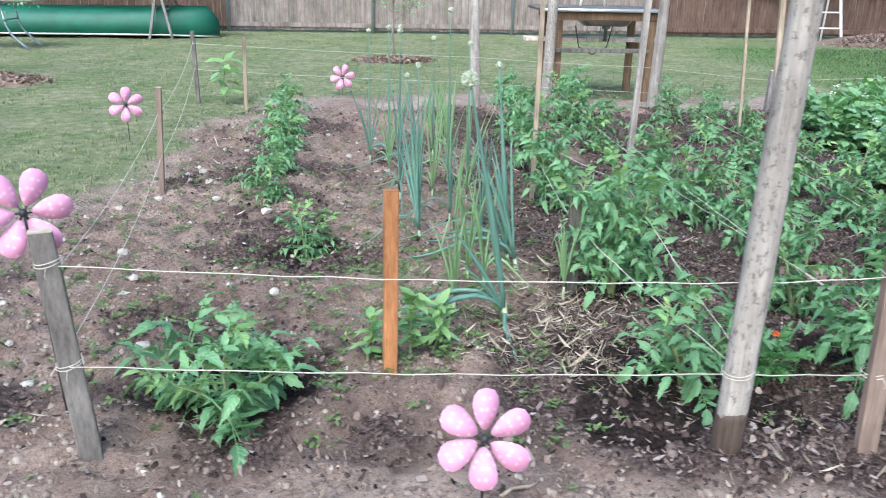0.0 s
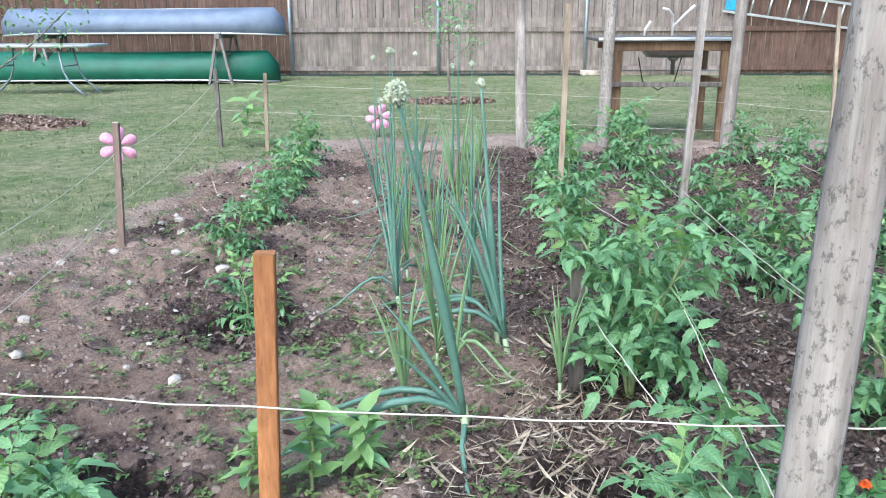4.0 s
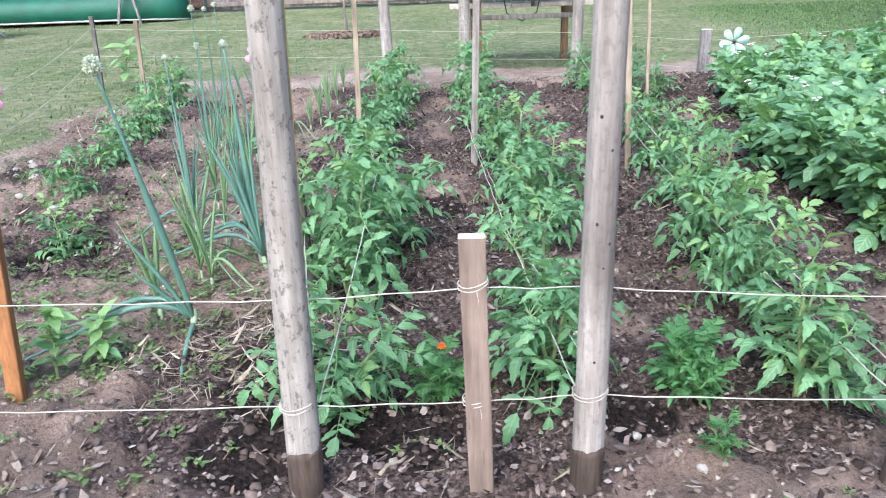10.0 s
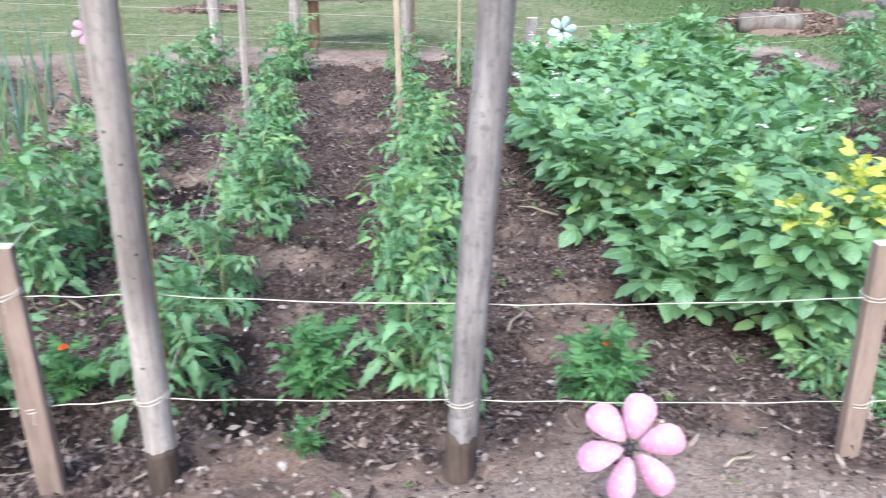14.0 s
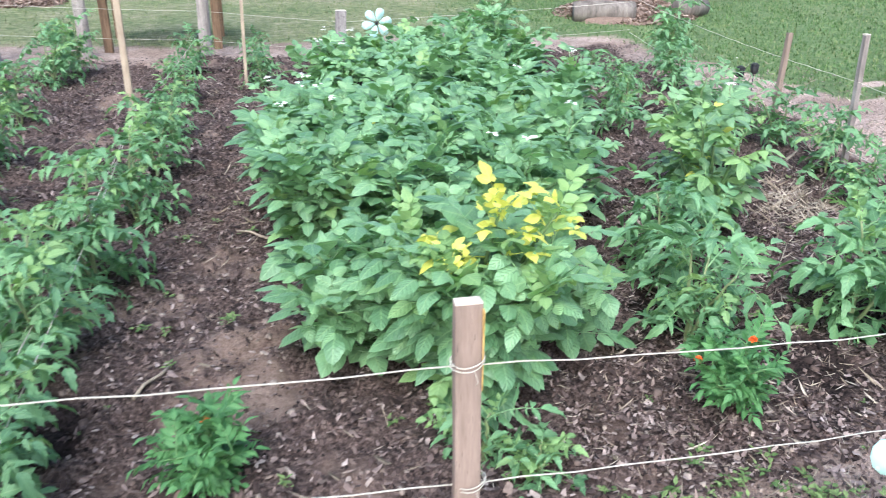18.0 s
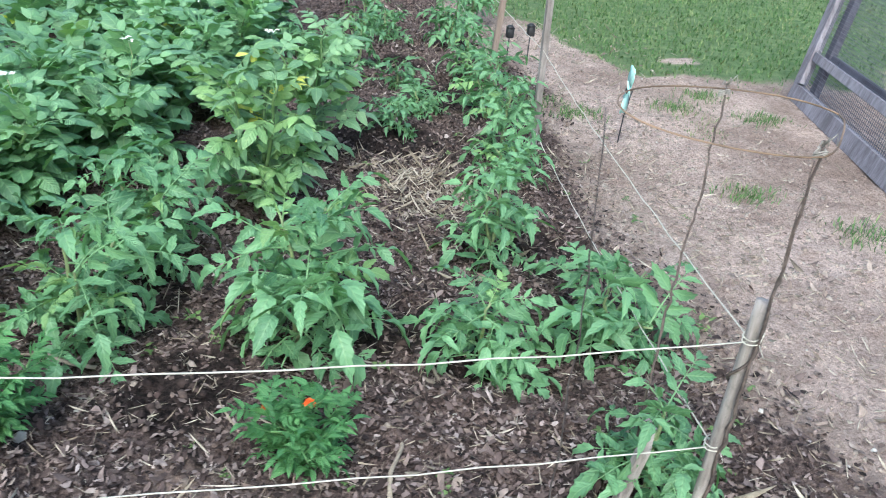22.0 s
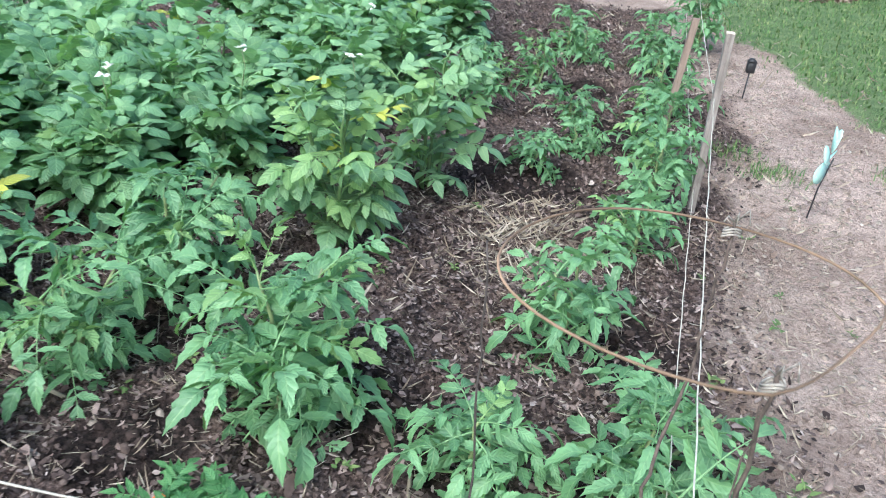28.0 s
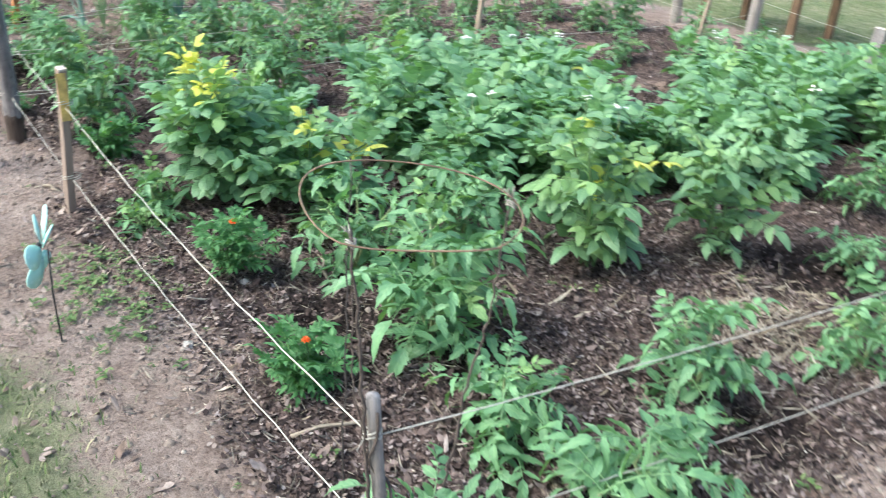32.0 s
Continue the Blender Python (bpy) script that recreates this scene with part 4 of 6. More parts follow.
def marigold(x, y, h, spread, seed, blooms=1, n=70):
    r = random.Random(seed)
    th = thing("marigold", x, y, gz(x, y) - 0.01, "bushy marigold with feathery leaves" + (" and orange flowers" if blooms else ""), "marigold", "marigolds along the bed edge")
    paths = []
    for s in range(7):
        az = s * 0.9 + r.uniform(-.2, .2)
        out = spread * (0.1 if s == 0 else r.uniform(.4, .9))
        paths.append(stem_path(Vector((0, 0, -.01)), az, out, h * (1.0 if s == 0 else .98 - .55 * (out / spread) ** 2), r, 5))
        part("stem", Shape().tube(paths[-1], [0.004, .004, .0035, .003, .0025, .002], 5), M_STEM, th)
    for i in range(n):
        pts = paths[i % 7]
        q = min(1, 0.15 + 0.85 * (i // 7 + r.random()) / (n // 7))
        part("leaf", r.choice(MARI_LEAVES), None, th, m=leaf_matrix(along(pts, q), math.degrees(i * 2.399), r.uniform(-60, -5) if q > .6 else r.uniform(-35, 5), r.uniform(-30, 30), r.uniform(.9, 1.4) * spread / 0.14))
    for i in range(blooms):
        p = paths[(i * 3) % 7][-1] + Vector((0, 0, 0.015))
        stalk = part("flower_stalk", Shape().tube([paths[(i * 3) % 7][-1], p], 0.002, 4), M_STEM, th)
        sh = Shape()
        for ring in range(3):
            for k in range(8 - ring * 2):
                vs, fs = leaflet(0.016 - ring * .004, .011, .3, .3, 0, k, 4)
                m = Matrix.Translation(p + Vector((0, 0, .003 * ring))) @ pose(0, 0, 0, 0, -10 - 22 * ring, k * 360 / (8 - ring * 2) + ring * 20)
                sh.add([m @ v for v in vs], fs)
        part("flower", sh, M_ORANGEFL, stalk, "orange red marigold flower")
    return th


def onion(x, y, h, seed, blades=6, head=0.0, fat=1.0, light=False, fall=0, label=None, lean=(0.0, 0.0), foot=None):
    """A bunching onion: hollow blue green blades from a pale neck; some lie on the soil. head: the size of its flower ball."""
    r = random.Random(seed)
    th = thing("onion_plant", x, y, gz(x, y) - 0.005, label or ("tall green onion with a round flower head" if head else "clump of upright blue green onion leaves"), "onion plant", "onion row")
    neck = Vector((lean[0] * .1, lean[1] * .1, 0.05))
    if foot:
        neck = Vector(foot)
        mid = Vector((neck.x * 1.25, neck.y * .75, neck.z * .55))
        part("root_stem", Shape().tube([(0, 0, -.02), (neck.x * .7, neck.y * .3, neck.z * .22), mid, neck * .97], [0.004, 0.006, 0.007, 0.009], 7), M_ONION, th, "thin bent stem below the neck")
        part("neck", Shape().tube([neck * .93, neck, neck + Vector((-.004, .006, .035))], [0.009, 0.013, 0.012], 8), M_BULB, th, "pale onion neck")
    else:
        part("neck", Shape().tube([(0, 0, -.03), (0, 0, 0.0), neck], [0.010 * fat, 0.011 * fat, 0.009 * fat], 8), M_BULB, th, "pale onion neck")
    mat = M_ONION_L if light else M_ONION
    for i in range(blades):
        az = r.uniform(2.3, 3.5) if foot else r.uniform(0, 6.28)
        hh = h * (r.uniform(.34, .6) if foot else r.uniform(.6, 1.0))
        out = hh * r.uniform(.06, .30)
        low = i < fall
        if low:
            out, hh = h * r.uniform(.45, .7), 0.10
        pts = []
        for j in range(9):
            k = j / 8
            if low:
                zz = neck.z + hh * math.sin(math.pi * min(1, k * 1.05)) * (1 - k) * 1.6 - (neck.z - 0.02) * k ** 1.2
            else:
                zz = neck.z + hh * (k - 0.10 * k ** 3)
            pts.append(Vector((neck.x + math.cos(az) * out * k ** 1.3 + lean[0] * k, neck.y + math.sin(az) * out * k ** 1.3 + lean[1] * k, zz)))
        w = fat * r.uniform(.006, .0095)
        part("blade", Shape().tube(pts, [w * f for f in (.7, .9, 1.1, 1.2, 1.1, .9, .65, .4, .12)], 7), mat, th)
    if head:
        pts = []
        for j in range(11):
            k = j / 10
            pts.append(Vector((neck.x + lean[0] * k ** 1.1, neck.y + lean[1] * k, neck.z + (h * 1.25) * k)))
        w = 0.011 * fat
        stalk = part("flower_stalk", Shape().tube(pts, [w * f for f in (.8, .9, 1.05, 1.25, 1.3, 1.1, .8, .6, .5, .45, .4)], 8), M_ONION, th, "swollen blue green flower stalk")
        top = pts[-1]
        sh = Shape()
        for j in range(130 if head > .02 else 40):
            d = Vector((r.gauss(0, 1), r.gauss(0, 1), r.gauss(0, 1) + .25)).normalized()
            c = top + d * head * r.uniform(.8, 1.0)
            s = head * .17
            e, f2 = d.orthogonal().normalized() * s, d.cross(d.orthogonal()).normalized() * s
            sh.add([c + e, c + f2, c - e, c - f2, c + d * s * 1.3, c - d * s], [(0, 1, 4), (1, 2, 4), (2, 3, 4), (3, 0, 4), (1, 0, 5), (2, 1, 5), (3, 2, 5), (0, 3, 5)])
        sh.add(*ball(top, head * .85, 6, 8))
        part("flower_head", sh, M_UMBEL, stalk, "round whitish green flower ball", smooth=False)
    return th


def ball(c, r, rings=6, sides=8, squash=1.0):
    vs, fs = [Vector((c[0], c[1], c[2] + r * squash))], []
    for i in range(1, rings):
        a = math.pi * i / rings
        for k in range(sides):
            b = 2 * math.pi * k / sides
            vs.append(Vector((c[0] + r * math.sin(a) * math.cos(b), c[1] + r * math.sin(a) * math.sin(b), c[2] + r * math.cos(a) * squash)))
    vs.append(Vector((c[0], c[1], c[2] - r * squash)))
    for k in range(sides):
        k2 = (k + 1) % sides
        fs.append((0, 1 + k, 1 + k2))
        for i in range(rings - 2):
            a, b = 1 + i * sides, 1 + (i + 1) * sides
            fs.append((a + k, b + k, b + k2, a + k2))
        fs.append((1 + (rings - 2) * sides + k, len(vs) - 1, 1 + (rings - 2) * sides + k2))
    return vs, fs


def pinwheel(x, y, z, size, mat, label, face=(0, -1, 0), turn=0.0, lean=(0, 0), petals=6):
    """A flower pinwheel on a black wire. z: the height of its hub; face: the way it looks."""
    z0 = gz(x, y)
    th = thing("flower_pinwheel", x, y, z0, label, "garden pinwheel", "flower pinwheels")
    hub = Vector((lean[0], lean[1], z - z0))
    part("wire_stem", Shape().tube([(0, 0, -.08), hub * 0.5, hub + Vector(face).normalized() * -0.012], 0.0032, 6), M_BLACK, th, "black wire stem")
    q = Vector(face).normalized().to_track_quat('Z', 'Y').to_matrix().to_4x4()
    base = Matrix.Translation(hub) @ q
    hubs = Shape().add(*ball((0, 0, 0.012), size * .05, 6, 10, .8))
    for k in range(6):
        a = k * 1.047
        hubs.tube([(0, 0, .012), (math.cos(a) * size * .085, math.sin(a) * size * .085, .010)], size * .012, 5)
    hub_ob = part("hub", hubs, M_BLACK, th, "black plastic hub", m=base)
    L, W, t = size * 0.52, size * 0.36, 0.004
    for k in range(petals):
        top, bot, n = [], [], 14
        for i in range(n):
            a = 2 * math.pi * i / n
            px = L * (0.58 + 0.42 * math.cos(a))
            py = W / 2 * math.sin(a) * (0.75 + 0.3 * math.cos(a))
            pz = 0.012 * (px / L) ** 2 + py * 0.35
            top.append(Vector((px, py, pz + t)))
            bot.append(Vector((px, py, pz)))
        c1, c2 = Vector((L * .55, 0, 0.006 + t * 2.2)), Vector((L * .55, 0, 0.002))
        vs = top + bot + [c1, c2]
        fs = [(i, (i + 1) % n, 2 * n) for i in range(n)] + [(n + (i + 1) % n, n + i, 2 * n + 1) for i in range(n)] + [(i, n + i, n + (i + 1) % n, (i + 1) % n) for i in range(n)]
        part("petal", Shape().add(vs, fs), mat, hub_ob, m=pose(0, 0, 0, 0, 0, turn + k * 360 / petals))
    return th

# nail holes and thin yellow lines on the tall posts
for z, dx in ((0.60, .006), (0.655, .016), (0.70, -.012), (0.86, .010), (0.93, -.014), (0.37, -.002)):
    part("nail_hole", Shape().add(*ball((.027 * z / 1.75 + dx, -.0365 + abs(dx) * .22, z), .0042, 5, 7)), M_BLACK, P3, "dark nail hole")
for ob, dx in ((P1, .038), (P3, .027)):
    part("edge_line", Shape().tube([(.040, .012, .22), (.038 + dx * .5, .010, 1.0), (.036 + dx, .008, 1.72)], .0016, 5), M_LINE_Y, ob, "thin yellow line along the post")

# ---- the planting ----
TOMATOES = [
    (-0.54, 0.33, 0.29, 0.34, 0), (-0.43, 1.80, 0.19, 0.11, 0), (-0.71, 2.65, 0.19, 0.17, 0), (-0.72, 3.25, 0.22, 0.17, 0), (-0.75, 3.9, 0.26, 0.20, 0), (-0.84, 4.5, 0.29, 0.20, 0), (-0.89, 5.15, 0.31, 0.20, 0),
    (0.93, 0.45, 0.30, 0.22, 0), (0.89, 1.20, 0.53, 0.33, 0), (0.98, 1.60, 0.47, 0.28, 0), (0.88, 2.45, 0.42, 0.24, 0), (0.90, 3.2, 0.45, 0.22, 0), (0.92, 4.0, 0.42, 0.2, 0), (0.99, 4.9, 0.40, 0.2, 0),
    (1.54, 0.48, 0.34, 0.24, 0), (1.58, 1.0, 0.40, 0.22, 0), (1.69, 1.6, 0.48, 0.26, 0), (1.64, 2.25, 0.46, 0.24, 0), (1.60, 2.95, 0.42, 0.22, 0), (1.52, 3.9, 0.38, 0.2, 0), (1.50, 4.95, 0.40, 0.24, 0), (1.60, 5.35, 0.42, 0.22, 0),
    (2.23, 0.40, 0.36, 0.24, .2), (2.27, 0.92, 0.46, 0.28, .3), (2.34, 1.45, 0.50, 0.30, .1), (2.40, 2.1, 0.42, 0.24, 0), (2.42, 2.75, 0.36, 0.2, 0), (2.45, 3.4, 0.30, 0.18, 0), (2.46, 4.3, 0.28, 0.16, 0), (2.46, 5.2, 0.30, 0.16, 0),
    (2.96, 4.75, 0.24, 0.13, 0), (2.95, 5.4, 0.26, 0.14, 0),
    (4.28, 0.74, 0.38, 0.23, .1), (4.84, 0.68, 0.42, 0.33, .15), (4.36, 1.14, 0.38, 0.26, 0), (5.33, 0.56, 0.25, 0.17, .15), (5.72, 0.66, 0.24, 0.26, 0), (5.50, 1.17, 0.30, 0.17, 0), (5.60, 0.07, 0.24, 0.15, 0),
    (5.72, 1.75, 0.24, 0.15, 0), (5.79, 2.12, 0.30, 0.18, 0), (5.32, 2.42, 0.13, 0.09, 0), (5.50, 2.72, 0.14, 0.09, 0), (5.85, 2.65, 0.30, 0.18, 0), (5.90, 3.35, 0.32, 0.2, 0), (5.28, 3.5, 0.28, 0.14, 0), (5.05, 3.05, 0.22, 0.14, 0), (5.46, 3.16, 0.16, 0.11, 0), (5.51, 4.1, 0.20, 0.13, 0), (4.95, 3.6, 0.20, 0.14, 0), (5.95, 4.1, 0.34, 0.2, 0), (5.4, 4.4, 0.25, 0.14, 0), (6.25, 4.8, 0.52, 0.22, 0),
    (3.45, 0.27, 0.15, 0.11, .4), (3.58, 0.20, 0.12, 0.09, .4),
]
for i, (x, y, h, s, li) in enumerate(TOMATOES):
    open_form = x > 4.2
    tomato(x, y, h, s, 100 + i, size=1.12 if open_form and y < 1.3 else 1.04, n=int((20 + 275 * s * h) * (.9 if open_form else 1.0)), light=(0.10 if open_form else 0.24) + li, leaves=TOMATO_LEAVES if open_form or y < .5 else TOMATO_FINE, label=("small young tomato plant in dark mulch" if h < 0.26 else "bushy tomato plant tied along its row" if h > 0.44 else "green leafy tomato plant in the mulch"))

POTATOES = [
    (3.50, 0.60, 0.56, 0.40, 155, 0.45, 0), (3.22, 0.90, 0.36, 0.26, 70, 0.0, 0), (3.78, 0.80, 0.40, 0.30, 80, 0.22, 0),
    (3.15, 1.62, 0.45, 0.30, 110, 0, 0), (3.52, 1.50, 0.44, 0.30, 100, 0, 0), (3.92, 1.52, 0.38, 0.27, 90, 0, 1), (3.20, 2.05, 0.46, 0.30, 110, 0, 1), (3.60, 2.00, 0.46, 0.3, 100, 0, 0), (3.90, 1.92, 0.42, 0.26, 90, 0, 0),
    (3.20, 2.45, 0.46, 0.30, 110, 0, 1), (3.55, 2.38, 0.46, 0.30, 100, .04, 0), (3.16, 2.85, 0.40, 0.27, 90, 0, 1), (4.22, 2.95, 0.46, 0.30, 100, .04, 0), (4.62, 3.0, 0.46, 0.28, 95, 0, 1),
    (3.90, 3.48, 0.42, 0.3, 95, 0, 0), (4.32, 3.50, 0.46, 0.28, 80, 0, 0), (3.44, 4.0, 0.36, 0.28, 70, 0, 1), (3.86, 4.05, 0.36, 0.28, 70, 0, 0), (4.28, 4.05, 0.44, 0.28, 80, 0, 0),
    (3.55, 4.55, 0.32, 0.28, 65, 0, 1), (3.98, 4.55, 0.33, 0.28, 70, 0, 0), (4.52, 4.38, 0.55, 0.28, 100, 0, 0), (4.28, 5.0, 0.34, 0.24, 90, 0, 1), (4.72, 4.08, 0.46, 0.26, 90, 0, 0), (3.72, 4.95, 0.20, 0.22, 55, 0, 1),
]
for i, (x, y, h, s, n, ye, fl) in enumerate(POTATOES):
    potato(x, y, h, s, 300 + i, int(n * (1.62 if i < 14 else 1.3)), ye, fl * 2, size=(1.2 if i == 0 else 1.15 if i < 14 else 1.2), label="bushy potato plant with bright yellowed leaves on top" if ye > .3 else "potato plant with white blossoms" if fl else "bushy dark green potato plant in the bed")
potato(4.75, 1.50, 0.57, 0.24, 400, 76, 0.22, 1, label="tall thin potato plant with pale yellowing top", lime=0.10, stems=5, size=0.98, leaves=TALL_LEAVES)
potato(4.95, 2.02, 0.56, 0.26, 401, 56, 0.02, 0, label="thin upright potato plant in bare soil", lime=0.08, stems=4, size=0.95, leaves=TALL_LEAVES)
potato(4.55, 2.55, 0.30, 0.18, 402, 30, 0.0, 0, stems=4)
potato(4.24, 1.88, 0.40, 0.27, 403, 95, 0.0, 1, size=1.2, label="potato plant with white blossoms")
potato(4.02, 2.30, 0.43, 0.27, 404, 95, 0.0, 0, size=1.2)
potato(4.34, 2.42, 0.42, 0.27, 405, 90, 0.0, 0, size=1.2)

for i, (x, y, h, s, b, n) in enumerate([(1.22, 0.46, 0.17, 0.12, 1, 60), (1.93, 0.45, 0.19, 0.14, 0, 95), (2.77, 0.33, 0.19, 0.15, 1, 95), (4.18, 0.30, 0.20, 0.14, 2, 95), (4.84, 0.22, 0.17, 0.14, 2, 90), (1.92, 0.12, 0.09, 0.07, 0, 30)]):
    marigold(x, y, h, s, 500 + i, b, n)

# pepper plants
def pepper(x, y, h, seed, n=16, s=1.0):
    r = random.Random(seed)
    th = thing("pepper_plant", x, y, gz(x, y), "pale green broad-leaved pepper plant", "pepper plant", "pepper plants")
    pts = stem_path(Vector((0, 0, -.02)), 1.0, .03, h, r)
    part("stem", Shape().tube(pts, 0.005, 6), M_STEM_P, th)
    me = Shape().add(*leaflet(0.085, 0.034, .25, .12, 0, seed, 7)).mesh("leaf", M_LIME)
    me2 = Shape().add(*leaflet(0.085, 0.034, .25, .1, 0, seed + 1, 7)).mesh("leaf", M_TOMATO)
    for i in range(n):
        part("leaf", me if r.random() < .88 else me2, None, th, m=leaf_matrix(along(pts, .25 + .75 * (i + r.random()) / n), i * 137.5, r.uniform(-40, 15), r.uniform(-25, 25), s * r.uniform(.6, 1.15)))


pepper(0.03, 0.64, 0.27, 1, 40)
pepper(0.13, 0.74, 0.20, 2, 26)
pepper(-0.11, 0.62, 0.17, 4, 20, .9)
pepper(-1.58, 6.0, 0.46, 3, 14, 2.5)

# the onion row
onion(0.42, 0.60, 0.69, 600, 4, head=0.028, fat=1.0, fall=2, lean=(-0.16, -0.06), foot=(-0.025, 0.30, 0.085))
onion(0.53, 1.46, 0.74, 601, 6, fat=1.0, fall=2, lean=(-0.10, 0.10))
onion(0.50, 1.52, 0.66, 602, 6, fat=0.9, fall=2, lean=(-0.06, 0.07), head=0.016)
onion(0.36, 1.27, 0.50, 608, 9, light=True, fat=0.6, fall=2)
onion(0.12, 1.95, 0.60, 609, 8, fat=0.7, fall=2, lean=(-0.06, 0.1), head=0.014)
onion(0.22, 1.07, 0.42, 603, 6, light=True, fat=0.8)
onion(0.67, 1.13, 0.34, 604, 10, light=True, fat=0.55)
onion(0.30, 1.35, 0.55, 605, 11, light=True, fat=0.5, fall=3)
onion(0.40, 1.75, 0.72, 606, 8, fat=0.5, fall=2)
onion(0.28, 1.85, 0.62, 607, 8, light=True, fat=0.45, fall=3)
for i, (x, y, h, hd) in enumerate([(0.12, 2.35, 0.62, 0.016), (0.03, 2.65, 0.72, 0.018), (0.22, 2.7, 0.66, 0.0), (-0.16, 3.6, 0.66, 0.016), (-0.03, 3.35, 0.72, 0.018), (0.15, 3.2, 0.75, 0.0), (0.33, 3.0, 0.78, 0.018), (0.05, 3.95, 0.66, 0.016), (0.28, 3.8, 0.62, 0.018), (0.28, 2.15, 0.6, 0.0), (0.40, 2.5, 0.66, 0.016)]):
    onion(x, y, h, 620 + i, 9, head=hd, fat=0.5, light=i % 2 == 0, fall=3 if i % 2 else 2)
for i in range(9):
    onion(0.35 + 0.05 * (i % 3), 4.1 + i * 0.17, 0.30, 640 + i, 6, light=True, fat=0.6)

# pinwheels
pinwheel(0.18, -0.268, 0.255, 0.225, M_PINK, "pink dotted flower pinwheel on a black wire", (0.0, -0.85, 0.35), 27)
pinwheel(2.66, -0.24, 0.236, 0.235, M_PINK, "pink dotted flower pinwheel tilted on its wire", (-0.55, -0.65, 0.5), 32)
pinwheel(4.275, -0.30, 0.310, 0.24, M_AQUA, "aqua flower pinwheel on a black wire", (-0.45, -0.88, 0.15), 5, lean=(-0.05, 0.0))
pinwheel(6.43, 2.32, 0.26, 0.24, M_AQUA, "aqua flower pinwheel on a black wire beside the path", (-0.9, 0.42, 0.05), 20, lean=(0.02, 0.02))
pinwheel(-1.96, 4.24, 0.28, 0.25, M_PINK, "pink flower pinwheel at the lawn edge", (0.2, -1, 0.1), 25)
pinwheel(-0.50, 6.62, 0.19, 0.25, M_PINK, "pink flower pinwheel behind the bed", (0.1, -1, 0.15), 10)
pinwheel(4.01, 6.02, 0.25, 0.26, M_AQUA, "aqua flower pinwheel behind the potato plants", (-0.15, -1, 0.1), 12)
pinwheel(-0.965, 0.25, 0.652, 0.235, M_PINK, "pink dotted flower pinwheel beside the corner stake", (0.35, -0.9, 0.2), 6, lean=(-0.025, -0.03))

# ---- the cane hoop and vine posts at the path corner ----
def vine(pts, r, seed, sides=5):
    rr = random.Random(seed)
    out = []
    pts = [Vector(p) for p in pts]
    for a, b in zip(pts, pts[1:]):
        for i in range(10):
            out.append(a.lerp(b, i / 10) + Vector((rr.uniform(-.004, .004), rr.uniform(-.004, .004), 0)))
    out.append(pts[-1])
    return Shape().tube(out, [r * (1.15 - .5 * i / len(out)) * rr.uniform(.85, 1.2) for i in range(len(out))], sides)


hoop = thing("cane_hoop", 5.55, 0.04, gz(5.55, .04), "bent cane hoop held up on dry vine posts", "plant support")
ring = []
for i in range(49):
    a = 2 * math.pi * i / 48
    # the side towards the path corner is pulled almost straight
    pull = 1 - .17 * math.sin(math.pi * (a - 4.95) / 1.3) if 4.95 < a < 6.25 else 1.0
    ring.append((0.006 + pull * (0.212 * math.cos(a) - 0.012 * math.sin(2 * a)), 0.004 + pull * (0.184 * math.sin(a) + 0.006 * math.cos(3 * a)), 0.900 + 0.006 * math.sin(a * 2 + 1)))
part("hoop", Shape().tube(ring, 0.0017, 7), M_CANE, hoop, "orange brown bent cane")
part("vine_post", vine([(0.118, -0.085, -0.05), (0.10, -0.12, 0.3), (0.085, -0.14, 0.58), (0.070, -0.160, 0.915)], 0.0036, 1), M_VINE, hoop)
part("vine_post", vine([(0.122, -0.07, 0.1), (0.11, -0.10, 0.35), (0.075, -0.155, 0.6), (0.066, -0.158, 0.88)], 0.0017, 2), M_VINE, hoop)
part("vine_post", vine([(0.03, 0.08, -0.03), (0.038, 0.10, 0.25), (0.05, 0.125, 0.5), (0.072, 0.148, 0.69), (0.077, 0.165, 0.91)], 0.0030, 3), M_VINE, hoop)
part("wire_post", vine([(-0.19, -0.01, -0.03), (-0.20, 0.0, 0.5), (-0.225, 0.02, 0.90)], 0.0020, 4), M_WIRE, hoop, "thin dark wire")
part("side_twig", vine([(0.036, 0.095, 0.19), (0.09, 0.12, 0.23), (0.13, 0.09, 0.28)], 0.004, 5), M_VINE, hoop)
M_TIE = plain("grey_string", (0.36, 0.33, 0.29), 0.9, 0.0, 0.3, 90.0)
for i, (x, y) in enumerate(((0.070, -0.160), (0.077, 0.165))):
    sh = Shape()
    for k in range(3):
        pts = [(x + math.cos(a / 10 * 6.28) * .011, y + math.sin(a / 10 * 6.28) * .007, .888 + k * .004 + .004 * math.sin(a)) for a in range(11)]
        sh.tube(pts, 0.0014, 5)
    for k in range(3):
        sh.tube([(x, y, .905), (x + .012 * (k - 1), y - .01, .918 + .006 * k), (x + .016 * (k - 1), y - .012, .910)], 0.0012, 4)
    part("string_tie", sh, M_TIE, hoop, "frayed pale string tie")
wrap = []
for i in range(60):
    k = i / 59
    a = 1.0 + 11 * k + 1.3 * math.sin(k * 9)
    wrap.append((5.668 - .033 * k + math.cos(a) * .018, -0.03 - .05 * k + math.sin(a) * .018, 0.02 + 0.54 * k))
tagged(new("dry_vine", Shape().tube(wrap, 0.003, 5).mesh("dry_vine", M_VINE)), "dry brown vine wound round the corner post", "vine")

